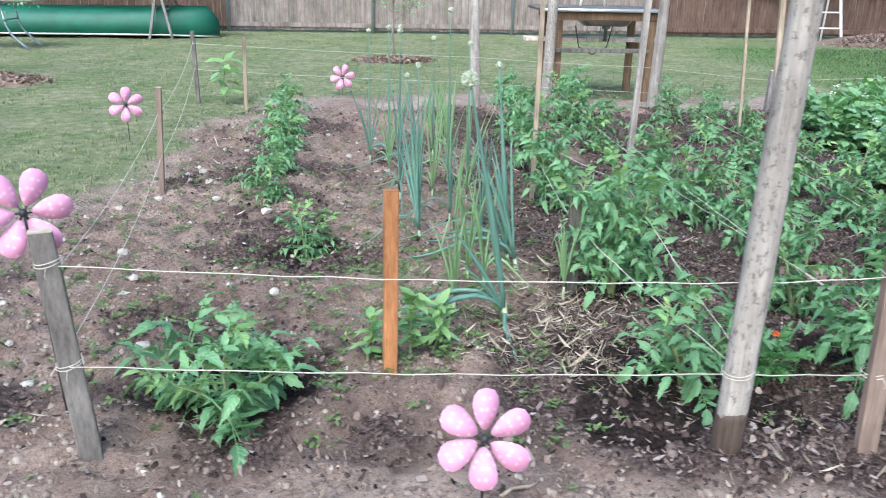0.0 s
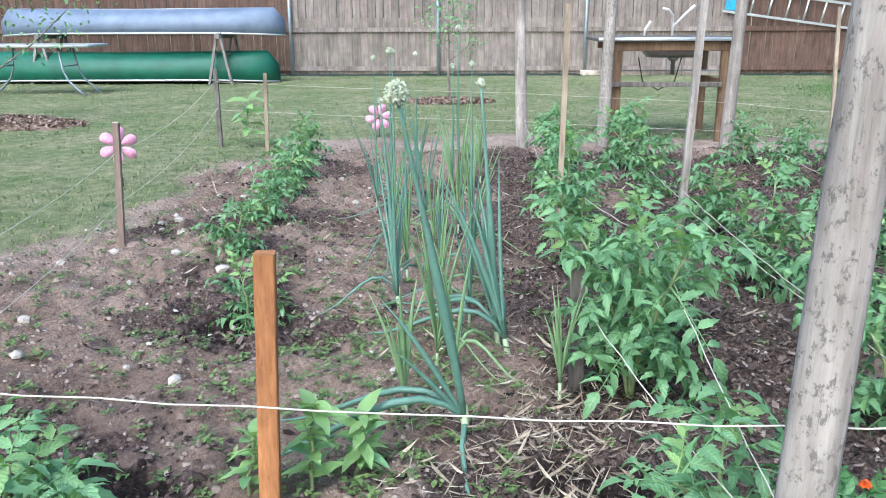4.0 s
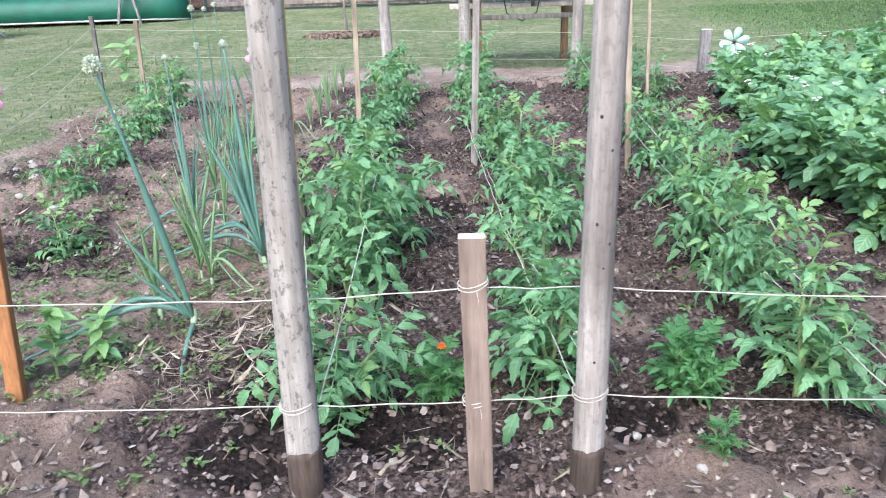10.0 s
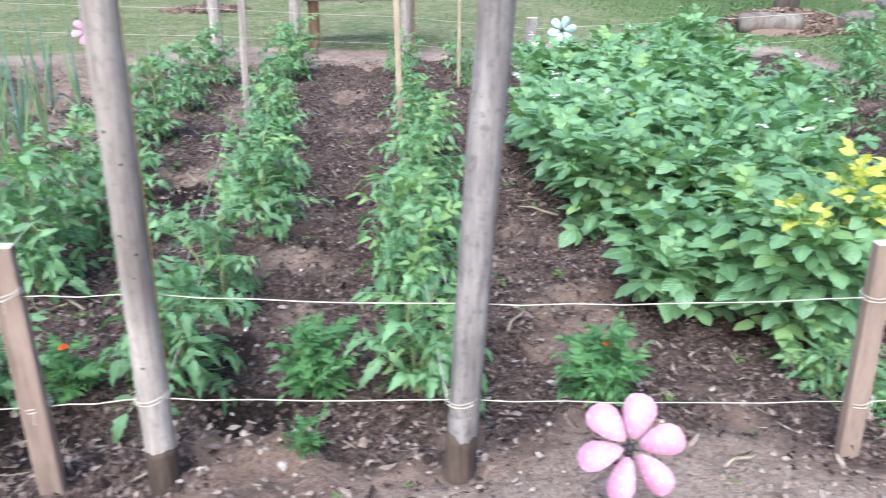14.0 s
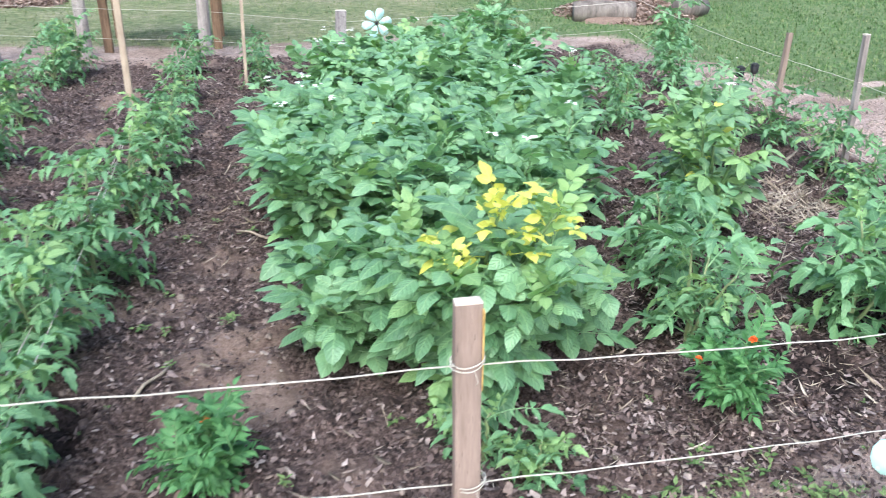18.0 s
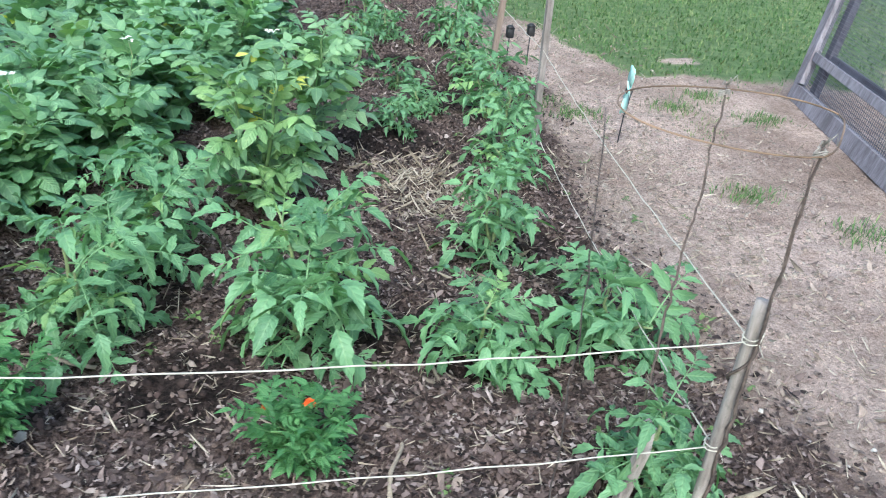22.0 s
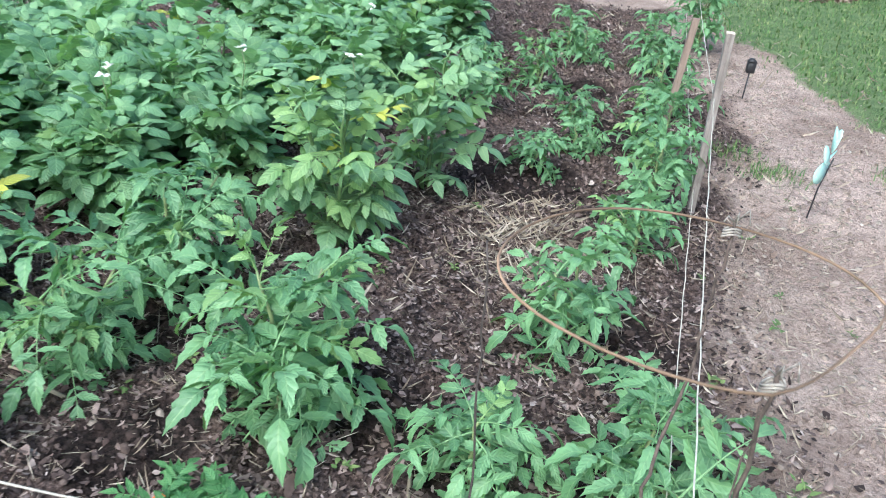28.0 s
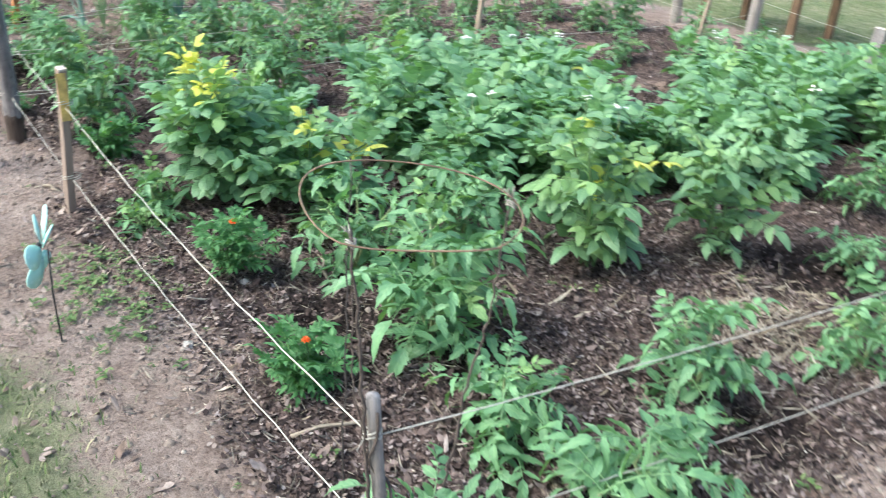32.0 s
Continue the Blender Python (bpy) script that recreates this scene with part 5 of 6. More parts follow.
# ---- the board fence behind the lawn ----
FENCE_Y = 14.9
fr = random.Random(21)
BOARD = {}
for key, mat in (("pale", M_BOARD), ("dark", M_BOARD_D)):
    BOARD[key] = []
    for k in range(4):
        sh = Shape()
        w, h = 0.138, 1.80 + 0.012 * k
        sh.box(-w / 2, w / 2, 0.0, 0.018, 0.05, h, 0.003)
        BOARD[key].append(sh.mesh("board", mat, smooth=False))
posts_x = [-11.6, -8.75, -5.95, -3.14, -0.32, 2.46, 5.25, 8.14, 11.0, 13.9]
for a, b in zip(posts_x, posts_x[1:]):
    dark = a >= 5.2 or a < -5.0
    fence = thing("wooden_fence", (a + b) / 2, FENCE_Y, 0, "dark reddish brown board fence section" if dark else "weathered grey brown board fence section with steel post", "fence", "back fence sections", "structure")
    n = int((b - a) / 0.1425)
    for i in range(n):
        x = a - (a + b) / 2 + (i + .5) * (b - a) / n
        part("board", fr.choice(BOARD["dark" if dark else "pale"]), None, fence, m=pose(x, fr.uniform(-.003, .003), fr.uniform(-.02, .01), 0, 0, 0) @ pose(0, 0, 0, fr.uniform(-.3, .3), fr.uniform(-.3, .3), 0))
    for z in (0.14, 0.86, 1.58):
        part("rail", Shape().box(a - (a + b) / 2, b - (a + b) / 2 - .002, -0.045, -0.006, z - .04, z + .045, .004), M_BOARD_D if dark else M_BOARD, fence, smooth=False)
    if not dark:
        part("steel_post", Shape().tube([(a - (a + b) / 2, -.075, -.1), (a - (a + b) / 2, -.075, 1.95)], 0.030, 12), M_STEEL, fence, "blue grey galvanised steel post")


# ---- canoes, sawhorses and folding table by the fence ----
def canoe(x, y, z, length, width, depth, mat, label, rz=0.0, name="canoe"):
    """An upturned canoe: keel up, gunwales down, both ends drawn in."""
    th = thing(name, x, y, z, label, "canoe", rz=rz)
    vs, fs, n, m = [], [], 28, 12
    for i in range(n + 1):
        s = -1 + 2 * i / n
        e = max(0.0, 1 - abs(s) ** 2.6)
        w = width / 2 * e ** 0.62 + 0.012
        top = depth * (0.90 + 0.06 * s * s) if abs(s) < 0.93 else depth * (0.90 - (abs(s) - .93) * 6)
        low = -0.10 * depth * abs(s) ** 4
        for k in range(m + 1):
            a = math.pi * k / m
            vs.append(Vector((s * length / 2, math.cos(a) * w, low + (top - low) * max(0, math.sin(a)) ** 0.55)))
    for i in range(n):
        for k in range(m):
            a, b = i * (m + 1) + k, (i + 1) * (m + 1) + k
            fs.append((a, b, b + 1, a + 1))
    hull = part("hull", Shape().add(vs, fs), mat, th)
    mod = hull.modifiers.new("thickness", 'SOLIDIFY')
    mod.thickness = 0.012
    for side in (1, -1):
        pts = []
        for i in range(n + 1):
            s = -1 + 2 * i / n
            e = max(0.0, 1 - abs(s) ** 2.6)
            pts.append((s * length / 2, side * (width / 2 * e ** .62 + .016), -0.10 * depth * abs(s) ** 4 + 0.01))
        part("gunwale", Shape().tube(pts, 0.018, 6), M_ALU, th, "pale aluminium gunwale")
    part("keel", Shape().tube([(-length * .44, 0, depth * .95), (0, 0, depth * .915), (length * .44, 0, depth * .95)], .012, 6), M_ALU if mat is M_SILVER else mat, th)
    return th


canoe(-5.70, 13.35, 0.06, 5.3, 0.88, 0.50, M_GREEN_CANOE, "dark green upturned canoe lying on the grass by the fence", rz=1.0)
canoe(-5.45, 13.45, 0.84, 5.1, 0.90, 0.44, M_SILVER, "silver aluminium canoe upturned on sawhorses", rz=-2.0)


def sawhorse(x, y):
    th = thing("sawhorse", x, y, 0, "grey wooden sawhorse under the silver canoe", "sawhorse", "sawhorses")
    part("beam", Shape().box(-.045, .045, -.5, .5, .76, .85, .006), M_POST_C, th, smooth=False)
    for sx in (-1, 1):
        for sy in (-1, 1):
            part("leg", Shape().tube([(sx * .03, sy * .42, .80), (sx * .20, sy * .47, -.02)], [.032, .028], 4), M_POST_C, th, smooth=False)
        part("brace", Shape().tube([(sx * .1, -.43, .5), (sx * .1, .43, .5)], .02, 4), M_POST_C, th, smooth=False)


sawhorse(-3.95, 13.35)
sawhorse(-7.1, 13.45)

table = thing("folding_table", -6.15, 11.1, 0, "grey folding table with bent steel legs on the lawn", "table", rz=3)
part("tabletop", Shape().box(-.95, .95, -.38, .38, .69, .735, .012), M_GREYPLAST, table)
for sx in (-1, 1):
    for sy in (-1, 1):
        part("leg", Shape().tube([(sx * .45, sy * .26, .69), (sx * .50, sy * .27, .35), (sx * .56, sy * .28, .22), (sx * .72, sy * .29, .06), (sx * .80, sy * .29, 0)], .016, 8), M_STEEL, table)
    part("crossbar", Shape().tube([(sx * .49, -.27, .42), (sx * .49, .27, .42)], .012, 8), M_STEEL, table)

# ---- outdoor sink bench ----
bench = thing("sink_bench", 2.14, 6.75, 0, "brown wooden potting bench with a steel sink and faucet", "bench")
for sx in (-.47, .47):
    for sy in (-.36, .34):
        part("leg", Shape().box(sx - .036, sx + .036, sy - .03, sy + .03, -.02, .88, .004), M_TABLEWOOD, bench, smooth=False)
    part("side_rail", Shape().box(sx - .02, sx + .02, -.325, .305, .47, .55, .004), M_TABLEWOOD, bench, smooth=False)
part("front_apron", Shape().box(-.55, .55, -.40, -.362, .80, .88, .004), M_TABLEWOOD, bench, smooth=False)
part("back_apron", Shape().box(-.55, .55, .342, .38, .80, .88, .004), M_TABLEWOOD, bench, smooth=False)
part("worktop", Shape().box(-.66, .56, -.44, .42, .882, .915, .006), M_GREY, bench, "grey weathered worktop")
part("worktop_edge", Shape().box(-.66, .56, -.462, -.442, .884, .916, .004), M_ALU, bench, "pale worktop edge")
part("front_shelf", Shape().box(-.54, .44, -.43, -.365, .49, .53, .004), M_GREY, bench, "grey shelf board", smooth=False)
part("back_plank", Shape().box(-.72, .76, .10, .30, .555, .595, .004), M_CUT, bench, "pale loose plank", smooth=False)
bowl = Shape()
bv, bf = [], []
for i in range(6):
    k = i / 5
    rx, ry = 0.30 * (1 - .25 * k ** 2), 0.22 * (1 - .25 * k ** 2)
    for s in range(20):
        a = 2 * math.pi * s / 20
        bv.append(Vector((0.08 + rx * math.copysign(abs(math.cos(a)) ** .5, math.cos(a)), ry * math.copysign(abs(math.sin(a)) ** .5, math.sin(a)), .881 - .15 * k)))
for i in range(5):
    for s in range(20):
        bf.append((i * 20 + s, i * 20 + (s + 1) % 20, (i + 1) * 20 + (s + 1) % 20, (i + 1) * 20 + s))
bf.append(tuple(100 + s for s in range(20)))
part("sink_bowl", bowl.add(bv, bf), M_SINK, bench, "steel sink bowl under the worktop")
part("drain", Shape().tube([(0.1, 0, .73), (0.1, 0, .70), (0.1, 0, .69), (0.1, 0, .57)], [.045, .045, .02, .02], 12), M_SINK, bench)
part("faucet", Shape().tube([(0.12, .20, .91), (0.12, .20, 1.02), (0.10, .14, 1.10), (0.04, .06, 1.15), (-0.02, .0, 1.16)], .013, 8), M_WHITE, bench, "white curved faucet")
part("faucet_lever", Shape().tube([(0.13, .20, 1.0), (0.22, .16, 1.11), (0.30, .14, 1.19)], .014, 8), M_WHITE, bench)
part("sprayer", Shape().tube([(-0.14, .2, .91), (-0.13, .2, .98), (-0.09, .18, 1.05)], .012, 8), M_WHITE, bench)
part("hose", Shape().tube([(-.2, .1, .72), (-.15, .1, .5), (0, .1, .42), (.15, .1, .5), (.2, .1, .72)], .006, 6), M_BLACK, bench, "thin black hose")
for hx in (-.12, .02, .16):
    part("hanging_wire", Shape().tube([(hx, -.1, .80), (hx, -.1, .56)], .004, 5), M_STEEL, bench)


# ---- a ladder hung sideways on the dark fence ----
hung = thing("hung_ladder", 6.45, 14.82, 0.98, "aluminium ladder hung sideways along the dark fence", "ladder")
for z in (0.0, 0.42):
    part("rail", Shape().box(-1.5, 1.5, -.012, .012, z - .022, z + .022, .003), M_ALU, hung, smooth=False, m=pose(0, 0, 0, 0, 7.8, 0))
for i in range(9):
    x = -1.32 + i * .33
    part("rung", Shape().tube([(x, 0, .023), (x + .02, 0, .397)], .019, 8), M_ALU, hung, m=pose(0, 0, 0, 0, 7.8, 0))
part("end_plate", Shape().box(-1.47, -1.27, -.026, -.014, .03, .39, .004), M_BLUE, hung, "blue plastic plate between the rails", smooth=False, m=pose(0, 0, 0, 0, 7.8, 0))
for x in (-.8, .9):
    part("hook", Shape().tube([(x, .035, .52 - x * .13), (x, -.02, .52 - x * .13), (x, -.02, .45 - x * .13)], .006, 6), M_STEEL, hung)

# ---- step ladder by the fence ----
ladder = thing("step_ladder", 8.43, 13.95, 0, "white aluminium step ladder standing by the fence", "ladder")
for sx in (-1, 1):
    part("front_rail", Shape().tube([(sx * .27, -.28, 0), (sx * .16, .12, 1.75)], .03, 4), M_WHITE, ladder, smooth=False)
    part("back_rail", Shape().tube([(sx * .26, .50, 0), (sx * .16, .16, 1.72)], .02, 4), M_WHITE, ladder, smooth=False)
for i in range(5):
    k = (i + 1) / 6
    w = .27 - .11 * k
    part("step", Shape().box(-w, w, -.28 + .4 * k - .05, -.28 + .4 * k + .05, 1.75 * k - .012, 1.75 * k + .012, .003), M_WHITE, ladder, smooth=False)
part("top_cap", Shape().box(-.19, .19, .06, .24, 1.74, 1.79, .006), M_WHITE, ladder)
for sx in (-1, 1):
    part("spreader", Shape().tube([(sx * .2, .0, 1.0), (sx * .2, .32, 1.02)], .008, 5), M_STEEL, ladder)


# ---- trees, rocks and the screen frame ----
def leafy(points, size, count, seed, mat, spread):
    r = random.Random(seed)
    sh = Shape()
    for i in range(count):
        c = Vector(r.choice(points)) + Vector((r.gauss(0, spread), r.gauss(0, spread), r.gauss(0, spread * .8)))
        vs, fs = leaflet(size * r.uniform(.7, 1.3), size * .5, .2, .3, 0, i % 7, 3)
        m = Matrix.Translation(c) @ pose(0, 0, 0, r.uniform(-60, 60), r.uniform(-40, 60), r.uniform(0, 360))
        sh.add([m @ v for v in vs], fs)
    return sh


def tree(x, y, h, r0, seed, label, leaf=0.07, count=200, limbs=6, spread=.16, start=.45, name="tree", reach=.45, mat=None):
    r = random.Random(seed)
    th = thing(name, x, y, gz(x, y) - .02, label, "tree", "yard trees")
    tr = [Vector((r.uniform(-.012, .012) * h * (i > 0), r.uniform(-.012, .012) * h * (i > 0), h * i / 8)) for i in range(9)]
    part("trunk", Shape().tube(tr, [r0 * (1.25 if i == 0 else 1 - .8 * (i / 8) ** 1.2) for i in range(9)], 12), M_BARK, th)
    ends = [tr[-1]]
    for i in range(limbs):
        k = start + (1 - start) * (i + .5) / limbs
        p = along(tr, k)
        az = i * 2.4 + r.uniform(-.4, .4)
        L = h * reach * (1.15 - k) * r.uniform(.8, 1.2)
        mid = p + Vector((math.cos(az) * L * .5, math.sin(az) * L * .5, L * .35))
        end = p + Vector((math.cos(az) * L, math.sin(az) * L, L * .8))
        rr = r0 * (1 - .75 * k) * .5
        part("limb", Shape().tube([p, mid, end], [rr, rr * .7, rr * .3], 6), M_BARK, th)
        ends += [mid, end, mid.lerp(end, .5)]
    part("crown", leafy(ends, leaf, count, seed, mat or M_TOMATO, spread), mat or M_TOMATO, th)
    return th


tree(0.05, 10.0, 1.35, 0.022, 31, "thin young fruit tree in a ring of mulch", .06, 320, 7, .10, .35, "sapling")
tree(-4.85, 7.65, 2.1, 0.026, 32, "slender young tree at the lawn edge", .06, 900, 9, .17, .2, "sapling", mat=M_POTATO)
tree(7.30, 8.15, 6.0, 0.13, 33, "mature tree with a thick grey trunk in a mulch ring", .13, 2600, 12, .55, .55, reach=.55)


def mound(x, y, rx, ry, h, mat, label, name="mulch_ring", seed=1, n=900, size=.028):
    """A low heap of bark mulch with loose chips on it."""
    r = random.Random(seed)
    sh = Shape()
    vs, fs, R, S = [Vector((0, 0, h))], [], 8, 28
    for i in range(1, R + 1):
        k = i / R
        for s in range(S):
            a = 2 * math.pi * s / S
            e = 1 + .12 * math.sin(a * 3 + seed) + .06 * math.sin(a * 7)
            vs.append(Vector((math.cos(a) * rx * k * e, math.sin(a) * ry * k * e, h * (1 - k ** 2) + r.uniform(-.015, .015) - (.03 if i == R else 0))))
    for s in range(S):
        s2 = (s + 1) % S
        fs.append((0, 1 + s, 1 + s2))
        for i in range(R - 1):
            a, b = 1 + i * S, 1 + (i + 1) * S
            fs.append((a + s, b + s, b + s2, a + s2))
    sh.add(vs, fs)
    for i in range(int(n * 2.2)):
        a, k = r.uniform(0, 6.28), math.sqrt(r.random())
        p = Vector((math.cos(a) * rx * k, math.sin(a) * ry * k, h * (1 - k * k) + .012))
        m = Matrix.Translation(p) @ pose(0, 0, 0, r.uniform(-40, 40), r.uniform(-40, 40), r.uniform(0, 360))
        w, l = size * r.uniform(.3, .7), size * r.uniform(.6, 1.4)
        sh.add([m @ Vector(v) for v in ((-l, -w, 0), (l, -w * .6, .006), (l * .9, w, 0), (-l * .8, w * .8, .008))], [(0, 1, 2, 3)])
    return thing(name, x, y, gz(x, y) - .01, label, "mulch", "mulch heaps", "stuff", data=sh.mesh(name, mat, smooth=False))


M_CHIPS = scatter("bark_chips", [(0.0, (0.13, 0.088, 0.068)), (0.6, (0.27, 0.195, 0.155)), (1.0, (0.44, 0.35, 0.29))])
mound(7.25, 7.95, .85, .85, .20, M_CHIPS, "reddish brown bark mulch heaped round the tree", seed=2)
mound(0.05, 10.0, .6, .45, .03, M_CHIPS, "brown mulch ring round the young tree", seed=3, n=500)
mound(-4.6, 7.4, .9, .5, .10, M_CHIPS, "brown mulch heap under the young tree", seed=4, n=500)
mound(9.7, 13.5, 1.6, .8, .22, M_CHIPS, "heap of reddish wood chips by the fence", seed=5, n=900)
log = thing("log", 6.78, 7.45, .10, "grey bark log lying at the mulch ring", "log", rz=-14)
part("bark", Shape().tube([(-.33, 0, 0), (-.1, .01, .012), (.12, 0, .01), (.34, .01, 0)], [.115, .125, .12, .125], 14), M_BARK, log)
for e in (-.331, .341):
    part("cut_end", Shape().tube([(e - .004, 0, 0), (e + .004, 0, 0)], .10, 14), M_GREY, log)
log2 = thing("log", 7.95, 7.62, .10, "dark rotting log at the mulch ring", "log", rz=22)
part("bark", Shape().tube([(-.22, 0, 0), (0, .01, .01), (.22, 0, 0)], [.11, .12, .10], 14), M_BARK, log2)


def rock(x, y, z, s, seed, mat, label, group, name="rock", squash=.75, detail=2):
    r = random.Random(seed)
    bm = bmesh.new()
    bmesh.ops.create_icosphere(bm, subdivisions=detail, radius=1.0)
    o = Vector((r.uniform(0, 50), r.uniform(0, 50), r.uniform(0, 50)))
    for v in bm.verts:
        q = max(abs(v.co.x), abs(v.co.y), abs(v.co.z))
        d = (1 + .42 * noise.noise(v.co * 1.1 + o) + .16 * noise.noise(v.co * 2.7 + o)) * (1.0 if detail < 2 else .55 + .45 / q * .82)
        v.co = Vector((v.co.x * s * d * r.uniform(.98, 1.02), v.co.y * s * .85 * d, v.co.z * s * squash * d))
    me = bpy.data.meshes.new(name)
    bm.to_mesh(me)
    bm.free()
    me.materials.append(mat)
    me.polygons.foreach_set("use_smooth", [False] * len(me.polygons))
    return thing(name, x, y, z, label, "rock", group, rz=r.uniform(0, 360), data=me)


M_ROCK_P = plain("pale_granite", (0.27, 0.265, 0.25), 0.9, 0.0, 0.3, 6.0, 0.02)
rk = random.Random(8)
for i in range(22):
    a = -2.75 + i * .127
    rock(10.85 + rk.uniform(1.2, 1.45) * math.cos(a), 10.2 + 1.0 * math.sin(a), rk.uniform(.05, .11), rk.uniform(.10, .21), 700 + i, M_ROCK if i % 3 else M_ROCK_P, "grey rounded granite rock in a raised bed wall", "rock wall")
for i in range(15):
    a = -2.6 + i * .165
    rock(10.9 + rk.uniform(.95, 1.25) * math.cos(a), 10.3 + .78 * math.sin(a), rk.uniform(.20, .30), rk.uniform(.10, .19), 730 + i, M_ROCK if i % 4 else M_ROCK_P, "grey rounded granite rock in a raised bed wall", "rock wall")
mound(10.95, 10.35, 1.1, .8, .34, M_CHIPS, "brown soil and mulch inside the rock bed", "raised_bed_fill", 6, 300)

# a leaning screen panel in a grey wooden frame
screen = thing("screen_panel", 7.96, 3.22, 0, "grey wooden frame with dark wire screen beside the path", "screen panel")
ax, ay = Vector((-0.28, -1.0, 0)).normalized(), Vector((0.30, 0.20, 1.0)).normalized()


def bar(p0, p1, w, t):
    d = (p1 - p0).normalized()
    nrm = ax.cross(ay).normalized()
    side = d.cross(nrm).normalized()
    vs = [p + side * a * w / 2 + nrm * b * t / 2 for p in (p0, p1) for a, b in ((-1, -1), (1, -1), (1, 1), (-1, 1))]
    return Shape().add(vs, [(0, 1, 2, 3), (7, 6, 5, 4), (0, 4, 5, 1), (1, 5, 6, 2), (2, 6, 7, 3), (3, 7, 4, 0)])


M_REAR = wood("dark_rear_frame", (0.15, 0.145, 0.18), (0.08, 0.075, 0.10))
SW, SH = 1.9, 1.25
o = Vector((0, 0, 0.05))
part("bottom_rail", bar(o, o + ax * SW, .10, .05), M_PURPLEWOOD, screen, smooth=False)
part("top_rail", bar(o + ay * SH, o + ay * SH + ax * SW, .10, .05), M_PURPLEWOOD, screen, smooth=False)
for k in (0.025, .975):
    part("stile", bar(o + ax * SW * k + ay * .052, o + ax * SW * k + ay * (SH - .052), .09, .048), M_PURPLEWOOD, screen, smooth=False)
part("mid_rail", bar(o + ay * .24 + ax * .092, o + ay * .24 + ax * (SW - .092), .05, .03), M_PURPLEWOOD, screen, smooth=False)
wires = Shape()
for i in range(80):
    p0 = o + ax * (.07 + (SW - .14) * i / 79)
    wires.tube([p0 + ay * .05, p0 + ay * (SH - .05)], .0015, 3, cap=False)
for i in range(52):
    p0 = o + ay * (.05 + (SH - .10) * i / 51)
    wires.tube([p0 + ax * .07, p0 + ax * (SW - .07)], .0015, 3, cap=False)
rear = ax.cross(ay).normalized() * .09
rear = rear if rear.x > 0 else -rear
for k in (.045, .955):
    part("rear_stile", bar(o + ax * SW * k + rear, o + ax * SW * k + ay * SH + rear, .07, .04), M_REAR, screen, "dark rear stile", smooth=False)
for k in (.20, .98):
    part("rear_rail", bar(o + ax * .15 + ay * SH * k + rear, o + ax * (SW - .15) + ay * SH * k + rear, .07, .04), M_REAR, screen, "dark rear rail", smooth=False)
part("wire_screen", wires, M_MESH, screen, "dark wire screen")

# small solar lights by the far path corner
for x, y in ((6.40, 3.82), (6.24, 3.74)):
    lamp = thing("solar_light", x, y, gz(x, y), "small black solar garden light on a stake", "garden light", "solar lights")
    part("stake", Shape().tube([(0, 0, -.05), (0, 0, .15)], .004, 8), M_BLACK, lamp)
    part("lantern", Shape().box(-.022, .022, -.022, .022, .15, .21, .004), M_BLACK, lamp)
    part("roof", Shape().tube([(0, 0, .21), (0, 0, .228)], [.036, .014], 4), M_BLACK, lamp)

# ---- loose litter, straw, stones, weeds and grass ----
def scatter_points(n, x0, x1, y0, y1, seed, weight):
    rs = np.random.RandomState(seed)
    X, Y = rs.uniform(x0, x1, n), rs.uniform(y0, y1, n)
    keep = rs.rand(n) < weight(X, Y)
    X, Y = X[keep], Y[keep]
    return X, Y, height(X, Y), rs


def flakes(name, n, box, seed, weight, mat, label, size, lift=.004, thin=1.0, curl=.35, category="litter"):
    """Many bent ragged bits, each of two quads, lying on the soil."""
    X, Y, Z, rs = scatter_points(n, *box, seed, weight)
    m = len(X)
    a = rs.uniform(0, 2 * np.pi, m)
    L = size * rs.uniform(.5, 1.6, m)
    W = L * thin * rs.uniform(.45, 1.0, m)
    tilt = rs.normal(0, .42, m)
    cu = curl * L * rs.uniform(.2, 1.0, m)
    V = np.zeros((m, 6, 3))
    for i in range(6):
        # a ragged six-cornered scrap, its corners curled up at random
        an = i * np.pi / 3 + rs.uniform(-.4, .4, m)
        rad = rs.uniform(.45, 1.15, m)
        px, py = L * np.cos(an) * rad, W * np.sin(an) * rad * .8
        V[:, i, 0] = X + px * np.cos(a) - py * np.sin(a)
        V[:, i, 1] = Y + px * np.sin(a) + py * np.cos(a)
        V[:, i, 2] = Z + lift + px * tilt + cu * rs.uniform(-.2, 1.0, m) * rad + np.abs(px * tilt) * .6
    base = (np.arange(m) * 6)[:, None]
    F = np.concatenate([base + np.array([0, 1, 2, 3]), base + np.array([0, 3, 4, 5])])
    me = bpy.data.meshes.new(name)
    me.vertices.add(m * 6)
    me.vertices.foreach_set("co", V.reshape(-1))
    me.loops.add(F.size)
    me.loops.foreach_set("vertex_index", F.ravel().astype(np.int32))
    me.polygons.add(len(F))
    me.polygons.foreach_set("loop_start", np.arange(0, F.size, 4, dtype=np.int32))
    me.update(calc_edges=True)
    me.materials.append(mat)
    return tagged(new(name, me), label, category, kind="stuff")


